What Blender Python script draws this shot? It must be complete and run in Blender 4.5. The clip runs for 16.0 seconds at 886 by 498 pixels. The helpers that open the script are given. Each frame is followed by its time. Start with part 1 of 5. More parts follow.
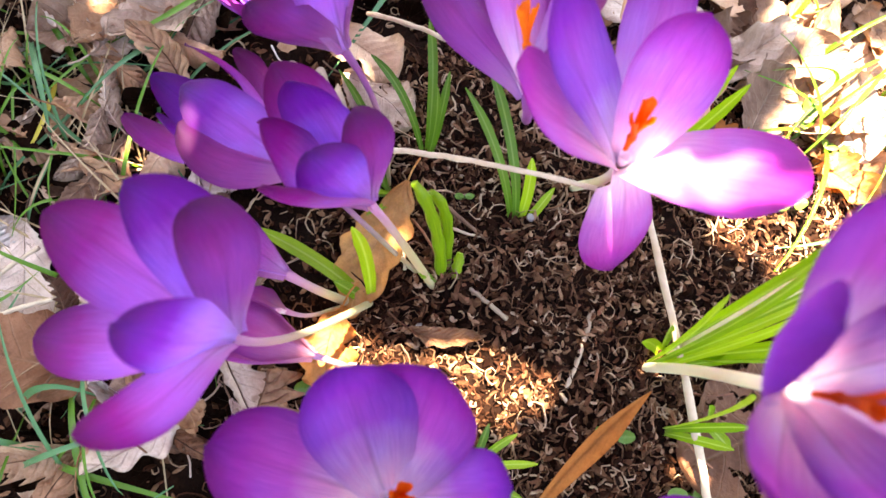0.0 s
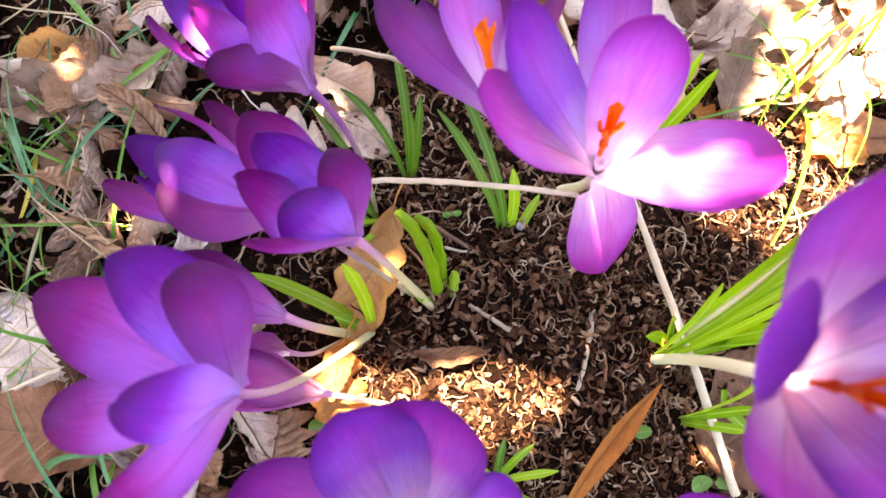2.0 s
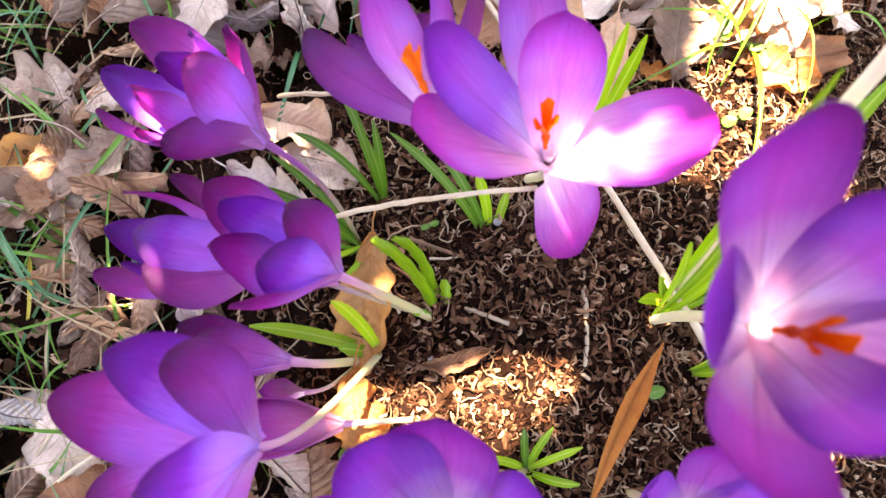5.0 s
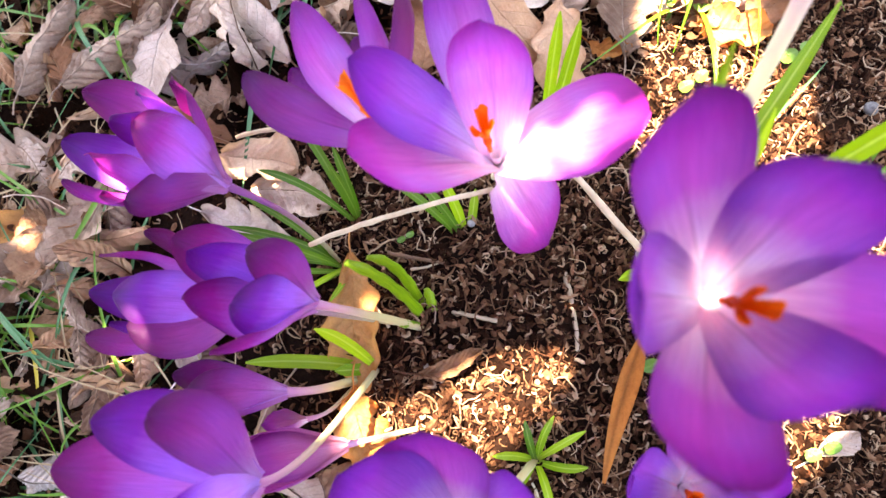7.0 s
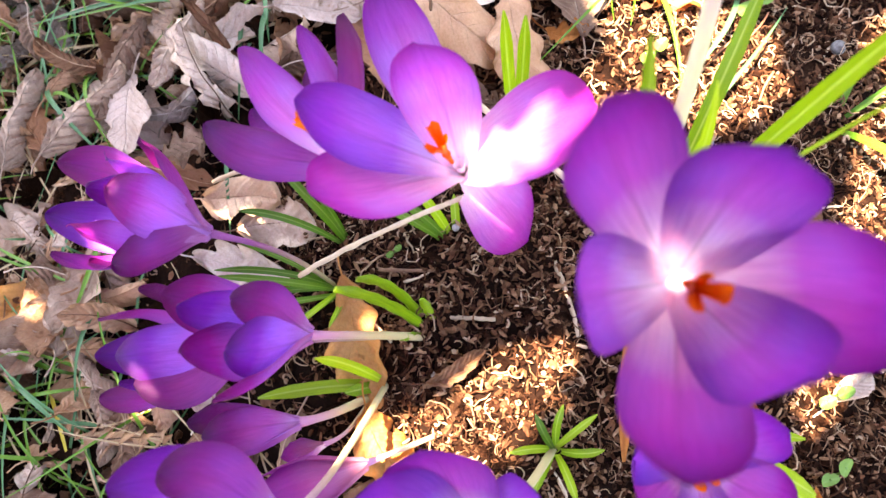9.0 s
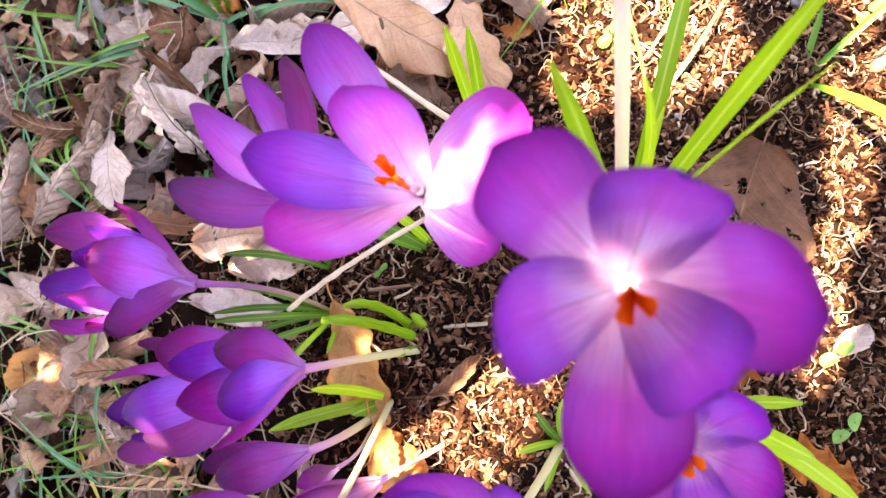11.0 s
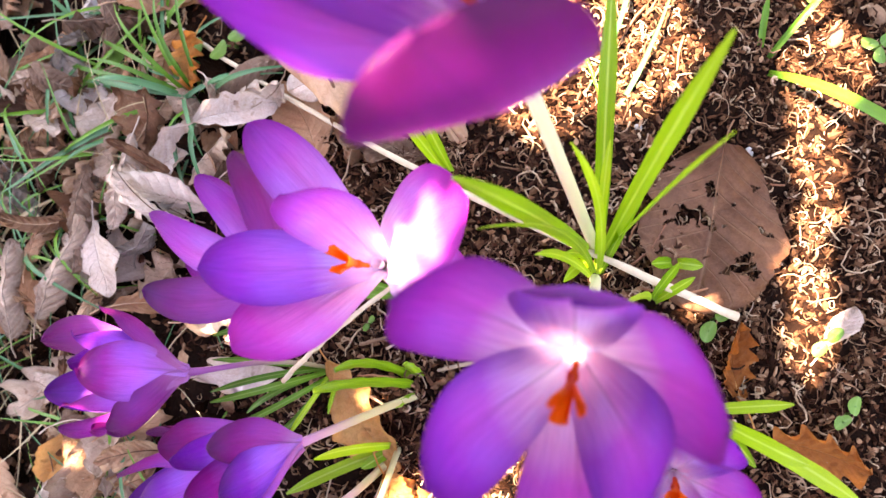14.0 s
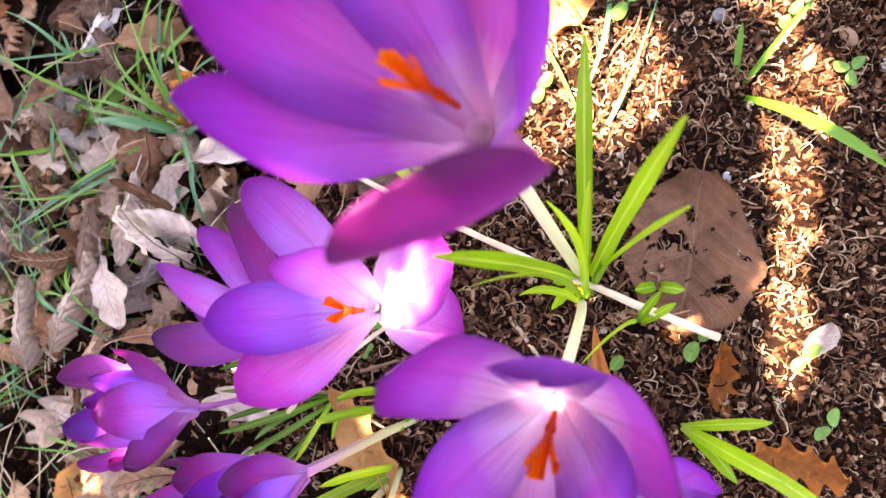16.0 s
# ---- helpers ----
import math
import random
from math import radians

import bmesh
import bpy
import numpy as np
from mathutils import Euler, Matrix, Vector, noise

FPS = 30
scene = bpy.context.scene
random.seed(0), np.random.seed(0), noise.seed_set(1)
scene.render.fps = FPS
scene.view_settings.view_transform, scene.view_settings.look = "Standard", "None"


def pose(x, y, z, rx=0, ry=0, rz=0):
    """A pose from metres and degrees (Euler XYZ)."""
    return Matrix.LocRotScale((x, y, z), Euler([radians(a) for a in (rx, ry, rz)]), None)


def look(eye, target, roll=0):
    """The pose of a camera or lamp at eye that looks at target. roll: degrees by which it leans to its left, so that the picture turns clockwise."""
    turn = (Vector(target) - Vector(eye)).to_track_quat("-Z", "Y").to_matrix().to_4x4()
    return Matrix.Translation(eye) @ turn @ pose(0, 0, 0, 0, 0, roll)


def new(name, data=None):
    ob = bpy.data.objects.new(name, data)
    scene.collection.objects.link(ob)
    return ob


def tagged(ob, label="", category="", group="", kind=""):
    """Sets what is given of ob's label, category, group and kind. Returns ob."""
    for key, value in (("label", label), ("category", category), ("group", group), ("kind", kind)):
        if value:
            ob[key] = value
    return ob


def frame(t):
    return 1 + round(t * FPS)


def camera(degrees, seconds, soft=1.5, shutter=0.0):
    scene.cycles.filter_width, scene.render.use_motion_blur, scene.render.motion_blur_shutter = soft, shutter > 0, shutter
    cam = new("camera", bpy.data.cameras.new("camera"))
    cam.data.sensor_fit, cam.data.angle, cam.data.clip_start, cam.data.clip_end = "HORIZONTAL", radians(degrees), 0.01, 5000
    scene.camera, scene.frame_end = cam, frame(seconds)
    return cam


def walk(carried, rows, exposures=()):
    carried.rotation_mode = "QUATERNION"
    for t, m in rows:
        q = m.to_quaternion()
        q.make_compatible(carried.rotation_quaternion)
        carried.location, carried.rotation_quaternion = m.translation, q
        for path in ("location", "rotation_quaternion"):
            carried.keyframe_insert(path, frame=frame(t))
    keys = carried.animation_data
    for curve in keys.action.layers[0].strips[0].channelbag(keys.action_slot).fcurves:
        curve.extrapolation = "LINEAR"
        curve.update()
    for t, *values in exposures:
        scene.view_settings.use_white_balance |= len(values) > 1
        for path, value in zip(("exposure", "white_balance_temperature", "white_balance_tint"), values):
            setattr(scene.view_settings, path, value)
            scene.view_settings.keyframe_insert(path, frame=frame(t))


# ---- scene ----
# Crocuses in bark litter and oak leaves, seen from a hand held a quarter of a metre above them.
cam = camera(60.0, 16.0)
cam.data.dof.use_dof = True          # a phone held close: the tallest flowers are a little soft
cam.data.dof.focus_distance, cam.data.dof.aperture_fstop = 0.262, 17.0
ROWS = [
    (0.0, 0.00000, 0.00000, 0.24809, 10.690, -7.539, 0.752),
    (0.5, 0.00075, 0.00196, 0.24908, 11.050, -7.168, -1.017),
    (1.0, 0.00213, 0.00439, 0.25024, 11.188, -6.677, -2.846),
    (1.5, 0.00352, 0.00564, 0.25049, 11.289, -6.113, -4.642),
    (2.0, 0.00468, 0.00595, 0.25083, 11.509, -5.534, -6.579),
    (2.5, 0.00535, 0.00604, 0.25111, 11.674, -5.011, -8.508),
    (3.0, 0.00616, 0.00686, 0.25204, 11.741, -4.499, -10.614),
    (3.5, 0.00718, 0.00874, 0.25408, 11.621, -4.030, -12.638),
    (4.0, 0.00951, 0.01064, 0.25647, 11.373, -3.375, -14.698),
    (6.5, 0.02661, 0.00725, 0.26430, 11.109, 0.654, -25.198),
    (7.0, 0.03051, 0.00764, 0.26531, 10.822, 1.452, -27.434),
    (7.5, 0.03453, 0.00741, 0.26614, 10.623, 2.293, -29.660),
    (8.0, 0.03770, 0.00677, 0.26721, 10.436, 3.123, -31.982),
    (8.5, 0.03991, 0.00657, 0.26828, 10.053, 3.801, -34.020),
    (9.0, 0.04312, 0.00703, 0.26917, 9.441, 4.510, -36.113),
    (11.5, 0.06700, 0.00312, 0.27334, 6.661, 8.628, -45.867),
    (12.0, 0.07212, 0.00384, 0.27329, 5.959, 9.214, -47.835),
    (12.5, 0.07766, 0.00505, 0.27334, 5.301, 9.709, -49.365),
    (13.0, 0.08271, 0.00575, 0.27375, 4.901, 10.107, -50.627),
    (13.5, 0.08689, 0.00563, 0.27486, 4.621, 10.455, -51.567),
    (14.0, 0.09135, 0.00586, 0.27675, 4.105, 10.799, -52.491),
    (14.5, 0.09501, 0.00802, 0.27943, 3.447, 10.801, -53.271),
    (15.0, 0.09879, 0.00957, 0.28218, 3.179, 10.769, -53.656),
    (15.5, 0.10269, 0.01047, 0.28512, 2.847, 10.859, -54.080),
    (16.0, 0.10722, 0.00957, 0.28891, 2.766, 11.204, -54.362),
]
walk(cam, [(t, pose(x, y, z, rx, ry, rz)) for t, x, y, z, rx, ry, rz in ROWS], [(0.0, 4.03, 8500, 20), (16.0, 4.20, 8500, 26)])

# ---- sky and sun ----
SUN_AZ, SUN_EL = 104.0, 74.0        # degrees: azimuth from +x towards +y, height over the ground
world = bpy.data.worlds.new("sky")
scene.world = world
world.use_nodes = True
wn = world.node_tree.nodes
sky = wn.new("ShaderNodeTexSky")
sky.sky_type = "NISHITA"
sky.sun_disc = False
sky.sun_elevation = radians(SUN_EL)
sky.sun_rotation = radians(90 - SUN_AZ)
wn["Background"].inputs["Strength"].default_value = 0.078
world.node_tree.links.new(sky.outputs["Color"], wn["Background"].inputs["Color"])
lamp = bpy.data.lights.new("sun", "SUN")
lamp.energy, lamp.angle, lamp.color = 5.0, radians(0.5), (1.0, 0.90, 0.76)
sun = new("sun", lamp)
ce, se = math.cos(radians(SUN_EL)), math.sin(radians(SUN_EL))
sun.matrix_world = look((ce * math.cos(radians(SUN_AZ)) * 3, ce * math.sin(radians(SUN_AZ)) * 3, se * 3), (0, 0, 0))


# ---- materials ----
def material(name):
    m = bpy.data.materials.new(name)
    m.use_nodes = True
    t = m.node_tree
    return m, t.nodes, t.links, t.nodes["Principled BSDF"], t.nodes["Material Output"]


def ramp(nodes, stops):
    r = nodes.new("ShaderNodeValToRGB")
    e = r.color_ramp.elements
    while len(e) < len(stops):
        e.new(0.5)
    for el, (p, c) in zip(e, stops):
        el.position, el.color = p, (*c, 1)
    return r


def noise_node(nodes, links, scale, detail=4.0, rough=0.6, coords=None, stretch=None):
    n = nodes.new("ShaderNodeTexNoise")
    n.inputs["Scale"].default_value, n.inputs["Detail"].default_value, n.inputs["Roughness"].default_value = scale, detail, rough
    if coords is not None:
        if stretch:
            mp = nodes.new("ShaderNodeMapping")
            mp.inputs["Scale"].default_value = stretch
            links.new(coords, mp.inputs["Vector"])
            coords = mp.outputs["Vector"]
        links.new(coords, n.inputs["Vector"])
    return n


def math_node(nodes, links, op, a, b=None, c=None):
    n = nodes.new("ShaderNodeMath")
    n.operation = op
    for i, v in enumerate((a, b, c)):
        if v is None:
            continue
        if isinstance(v, (int, float)):
            n.inputs[i].default_value = v
        else:
            links.new(v, n.inputs[i])
    return n.outputs[0]


def mix_col(nodes, links, fac, a, b, mode="MIX"):
    n = nodes.new("ShaderNodeMix")
    n.data_type, n.blend_type = "RGBA", mode
    for sock, v in ((n.inputs[0], fac), (n.inputs[6], a), (n.inputs[7], b)):
        if isinstance(v, (int, float)):
            sock.default_value = v
        elif isinstance(v, tuple):
            sock.default_value = (*v, 1)
        else:
            links.new(v, sock)
    return n.outputs[2]


def thin(nodes, links, bsdf, out, colour, share, trans_tint=(1, 1, 1)):
    """Lets light through a thin sheet: a share of it is translucent."""
    tr = nodes.new("ShaderNodeBsdfTranslucent")
    links.new(mix_col(nodes, links, 1.0, colour, trans_tint, "MULTIPLY"), tr.inputs["Color"])
    mx = nodes.new("ShaderNodeMixShader")
    mx.inputs[0].default_value = share
    links.new(bsdf.outputs[0], mx.inputs[1])
    links.new(tr.outputs[0], mx.inputs[2])
    links.new(mx.outputs[0], out.inputs["Surface"])
    return tr


def bump(nodes, links, bsdf, height, strength, distance):
    b = nodes.new("ShaderNodeBump")
    b.inputs["Strength"].default_value, b.inputs["Distance"].default_value = strength, distance
    links.new(height, b.inputs["Height"])
    links.new(b.outputs[0], bsdf.inputs["Normal"])


def petal_material(name, base, mid, tip, edge, share=0.5, reach=1.0):
    """A tepal: pale throat, violet blade, darker rim, a dark midvein and fine long veins."""
    m, n, l, bsdf, out = material(name)
    uv = n.new("ShaderNodeUVMap").outputs[0]
    sep = n.new("ShaderNodeSeparateXYZ")
    l.new(uv, sep.inputs[0])
    u, v = sep.outputs[0], sep.outputs[1]
    rnd = n.new("ShaderNodeObjectInfo").outputs["Random"]
    wob = noise_node(n, l, 6.0, 3, 0.5, uv, (4.0, 0.8, 1))
    vv = math_node(n, l, "MULTIPLY_ADD", wob.outputs[0], 0.10, math_node(n, l, "SUBTRACT", v, 0.05))
    half = 0.38 * reach
    r = ramp(n, [(0.0, base), (0.10 * reach, base), (0.22 * reach, tuple(0.45 * a + 0.55 * b for a, b in zip(base, mid))), (half, mid), (half + 0.5 * (0.70 - half), tuple(0.65 * a + 0.35 * b for a, b in zip(mid, tip))), (0.73, tip), (0.97, edge)])
    l.new(vv, r.inputs[0])
    vein = noise_node(n, l, 5.0, 5, 0.65, uv, (24.0, 0.9, 1))
    vr = ramp(n, [(0.36, (0.62, 0.46, 0.74)), (0.58, (1.06, 1.06, 1.04))])
    l.new(vein.outputs[0], vr.inputs[0])
    col = mix_col(n, l, 0.62, r.outputs[0], vr.outputs[0], "MULTIPLY")
    across = math_node(n, l, "ABSOLUTE", math_node(n, l, "MULTIPLY_ADD", u, 2.0, -1.0))
    keel = math_node(n, l, "MAXIMUM", math_node(n, l, "SUBTRACT", 1.0, math_node(n, l, "MULTIPLY", across, 11.0)), 0.0)
    keel = math_node(n, l, "MULTIPLY", keel, math_node(n, l, "SUBTRACT", 1.0, v))
    col = mix_col(n, l, math_node(n, l, "MULTIPLY", keel, 0.38), col, edge)
    rim = math_node(n, l, "POWER", across, 2.6)
    col = mix_col(n, l, math_node(n, l, "MULTIPLY", math_node(n, l, "MULTIPLY", rim, 0.9), v), col, edge)
    blotch = noise_node(n, l, 2.6, 3, 0.5, uv)
    br = ramp(n, [(0.30, (1.04, 0.74, 0.84)), (0.5, (0.96, 0.92, 0.95)), (0.70, (0.90, 1.05, 1.08))])
    l.new(math_node(n, l, "MULTIPLY_ADD", rnd, 0.2, math_node(n, l, "SUBTRACT", blotch.outputs[0], 0.1)), br.inputs[0])
    col = mix_col(n, l, 1.0, col, br.outputs[0], "MULTIPLY")
    l.new(col, bsdf.inputs["Base Color"])
    bsdf.inputs["Roughness"].default_value = 0.36
    bsdf.inputs["Specular IOR Level"].default_value = 0.22
    bump(n, l, bsdf, vein.outputs[0], 0.45, 0.0006)
    thin(n, l, bsdf, out, col, share)
    return m


M_PETAL_OUT = petal_material("crocus_petal_outside", (0.58, 0.27, 0.60), (0.50, 0.140, 0.71), (0.30, 0.014, 0.27), (0.11, 0.003, 0.09), 0.36, 1.15)
M_PETAL_OUT_IN = petal_material("crocus_petal_inner_outside", (0.54, 0.28, 0.74), (0.46, 0.175, 0.90), (0.22, 0.020, 0.42), (0.075, 0.003, 0.135), 0.36, 1.15)
M_PETAL = petal_material("crocus_petal", (0.95, 0.80, 0.90), (0.49, 0.115, 0.58), (0.29, 0.018, 0.30), (0.105, 0.003, 0.115), 0.42, 1.0)
M_PETAL_IN = petal_material("crocus_petal_inner", (0.95, 0.82, 0.92), (0.42, 0.120, 0.68), (0.25, 0.022, 0.43), (0.10, 0.006, 0.19), 0.42, 1.0)
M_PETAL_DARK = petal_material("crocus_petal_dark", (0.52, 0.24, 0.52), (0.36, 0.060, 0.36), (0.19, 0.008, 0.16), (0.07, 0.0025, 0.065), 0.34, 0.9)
M_PETAL_PALE = petal_material("crocus_petal_pale", (0.95, 0.90, 0.94), (0.60, 0.20, 0.66), (0.42, 0.050, 0.43), (0.22, 0.012, 0.23), 0.42, 1.2)
M_PETAL_THROAT = petal_material("crocus_petal_pale_throat", (0.95, 0.80, 0.88), (0.43, 0.084, 0.52), (0.28, 0.023, 0.32), (0.09, 0.003, 0.11), 0.5, 1.25)
M_PETAL_THROAT_IN = petal_material("crocus_petal_inner_pale_throat", (0.95, 0.82, 0.92), (0.41, 0.108, 0.62), (0.26, 0.031, 0.43), (0.09, 0.006, 0.17), 0.5, 1.25)
M_PETAL_LILAC = petal_material("crocus_petal_lilac", (0.95, 0.84, 0.94), (0.62, 0.235, 0.76), (0.42, 0.070, 0.53), (0.17, 0.010, 0.22), 0.45, 1.2)
M_PETAL_DEEP = petal_material("crocus_petal_deep", (0.900, 0.700, 0.840), (0.466, 0.109, 0.543), (0.330, 0.027, 0.361), (0.140, 0.006, 0.163), 0.45, 0.9)
M_PETAL_DEEP_IN = petal_material("crocus_petal_deep_inner", (0.900, 0.720, 0.870), (0.445, 0.122, 0.621), (0.300, 0.032, 0.447), (0.150, 0.010, 0.215), 0.45, 0.9)
M_PETAL_SHEATH = petal_material("crocus_petal_pinkish", (0.58, 0.28, 0.36), (0.42, 0.11, 0.30), (0.32, 0.03, 0.27), (0.20, 0.014, 0.20), 0.35)


def tube_material(name, low, high, start=0.35, end=0.9):
    m, n, l, bsdf, out = material(name)
    uv = n.new("ShaderNodeUVMap").outputs[0]
    sep = n.new("ShaderNodeSeparateXYZ")
    l.new(uv, sep.inputs[0])
    fine = noise_node(n, l, 4.0, 4, 0.6, uv, (8.0, 2.0, 1))
    vv = math_node(n, l, "MULTIPLY_ADD", fine.outputs[0], 0.2, math_node(n, l, "SUBTRACT", sep.outputs[1], 0.1))
    r = ramp(n, [(0.0, low), (start, low), (end, high), (1.0, high)])
    l.new(vv, r.inputs[0])
    l.new(r.outputs[0], bsdf.inputs["Base Color"])
    bsdf.inputs["Roughness"].default_value = 0.45
    bsdf.inputs["Subsurface Weight"].default_value = 0.3
    bsdf.inputs["Subsurface Radius"].default_value = (0.002, 0.001, 0.0015)
    bump(n, l, bsdf, fine.outputs[0], 0.3, 0.0005)
    return m


M_TUBE = tube_material("flower_tube", (0.36, 0.30, 0.16), (0.22, 0.05, 0.22), 0.15, 0.7)
M_TUBE_WHITE = tube_material("flower_tube_white", (0.42, 0.36, 0.19), (0.42, 0.17, 0.34), 0.45, 0.97)
M_TUBE_CREAM = tube_material("flower_tube_cream", (0.66, 0.61, 0.38), (0.60, 0.42, 0.46), 0.72, 0.98)


def simple(name, stops, scale=60.0, rough=0.8, bump_d=0.001, share=0.0, spec=0.3, per_object=True, island=False, tint=(1, 1, 1), detail=5.0):
    """Grain over a run of colours, in metres, with a change of tone from piece to piece."""
    m, n, l, bsdf, out = material(name)
    co = n.new("ShaderNodeTexCoord").outputs["Object"]
    a = noise_node(n, l, scale, detail, 0.65, co)
    b = noise_node(n, l, scale * 6, 3, 0.6, co)
    r = ramp(n, stops)
    f = math_node(n, l, "MULTIPLY_ADD", b.outputs[0], 0.3, math_node(n, l, "MULTIPLY", a.outputs[0], 0.85))
    if per_object or island:
        rnd = n.new("ShaderNodeNewGeometry").outputs["Random Per Island"] if island else n.new("ShaderNodeObjectInfo").outputs["Random"]
        f = math_node(n, l, "ADD", f, math_node(n, l, "MULTIPLY_ADD", rnd, 0.8 if island else 0.36, -0.4 if island else -0.18))
    l.new(f, r.inputs[0])
    l.new(r.outputs[0], bsdf.inputs["Base Color"])
    bsdf.inputs["Roughness"].default_value = rough
    bsdf.inputs["Specular IOR Level"].default_value = spec
    bump(n, l, bsdf, b.outputs[0], 0.5, bump_d)
    if share:
        thin(n, l, bsdf, out, r.outputs[0], share, tint)
    return m


M_STIGMA = simple("stigma_orange", [(0.25, (0.80, 0.11, 0.004)), (0.6, (0.88, 0.16, 0.006)), (0.85, (0.92, 0.24, 0.012))], 300, 0.6, 0.0004, share=0.5)
M_THROAT = simple("white_throat", [(0.2, (0.90, 0.78, 0.86)), (0.8, (0.95, 0.86, 0.92))], 300, 0.5, 0.0003, share=0.5)
M_SOIL = simple("soil", [(0.3, (0.004, 0.002, 0.0015)), (0.6, (0.010, 0.005, 0.0035)), (0.85, (0.030, 0.014, 0.008))], 90, 0.95, 0.003, spec=0.02, per_object=False)
M_FIBRE = simple("bark_fibre", [(0.2, (0.012, 0.0045, 0.0025)), (0.48, (0.055, 0.023, 0.012)), (0.72, (0.17, 0.092, 0.052)), (1.0, (0.42, 0.30, 0.20))], 150, 0.85, 0.0005, spec=0.05, per_object=False, island=True)
M_FLAKE = simple("bark_flake", [(0.2, (0.010, 0.0035, 0.0018)), (0.48, (0.058, 0.022, 0.011)), (0.72, (0.14, 0.064, 0.033)), (1.0, (0.32, 0.19, 0.11))], 160, 0.85, 0.0006, spec=0.06, per_object=False, island=True)
M_CRUMB = simple("bark_crumb", [(0.1, (0.005, 0.002, 0.0012)), (0.5, (0.022, 0.0085, 0.0048)), (0.9, (0.13, 0.064, 0.034))], 180, 0.9, 0.0008, spec=0.03, per_object=False, island=True)
M_CHIP = simple("leaf_crumb", [(0.15, (0.025, 0.010, 0.005)), (0.5, (0.10, 0.046, 0.023)), (0.75, (0.22, 0.12, 0.07)), (1.0, (0.46, 0.33, 0.23))], 170, 0.75, 0.0007, spec=0.12, per_object=False, island=True)
M_TWIG = simple("dry_twig", [(0.2, (0.22, 0.15, 0.09)), (0.5, (0.42, 0.32, 0.21)), (0.8, (0.58, 0.48, 0.34))], 120, 0.75, 0.0006)
M_TWIG_DARK = simple("brown_twig", [(0.2, (0.06, 0.03, 0.018)), (0.5, (0.15, 0.08, 0.045)), (0.8, (0.28, 0.17, 0.10))], 120, 0.8, 0.0006)
M_NEEDLE = simple("reddish_needle", [(0.2, (0.08, 0.026, 0.012)), (0.5, (0.19, 0.070, 0.032)), (0.8, (0.32, 0.14, 0.07))], 120, 0.6, 0.0004)
M_STRAW = simple("straw_stalk", [(0.2, (0.26, 0.185, 0.11)), (0.5, (0.41, 0.315, 0.21)), (0.8, (0.55, 0.45, 0.32))], 60, 0.6, 0.0003)
M_SHELL = simple("grey_shell", [(0.2, (0.03, 0.028, 0.026)), (0.5, (0.10, 0.095, 0.09)), (0.8, (0.26, 0.25, 0.24))], 260, 0.35, 0.0003)
M_GRIT = simple("grit", [(0.2, (0.14, 0.13, 0.12)), (0.5, (0.26, 0.245, 0.23)), (0.8, (0.42, 0.40, 0.37))], 200, 0.6, 0.0005)


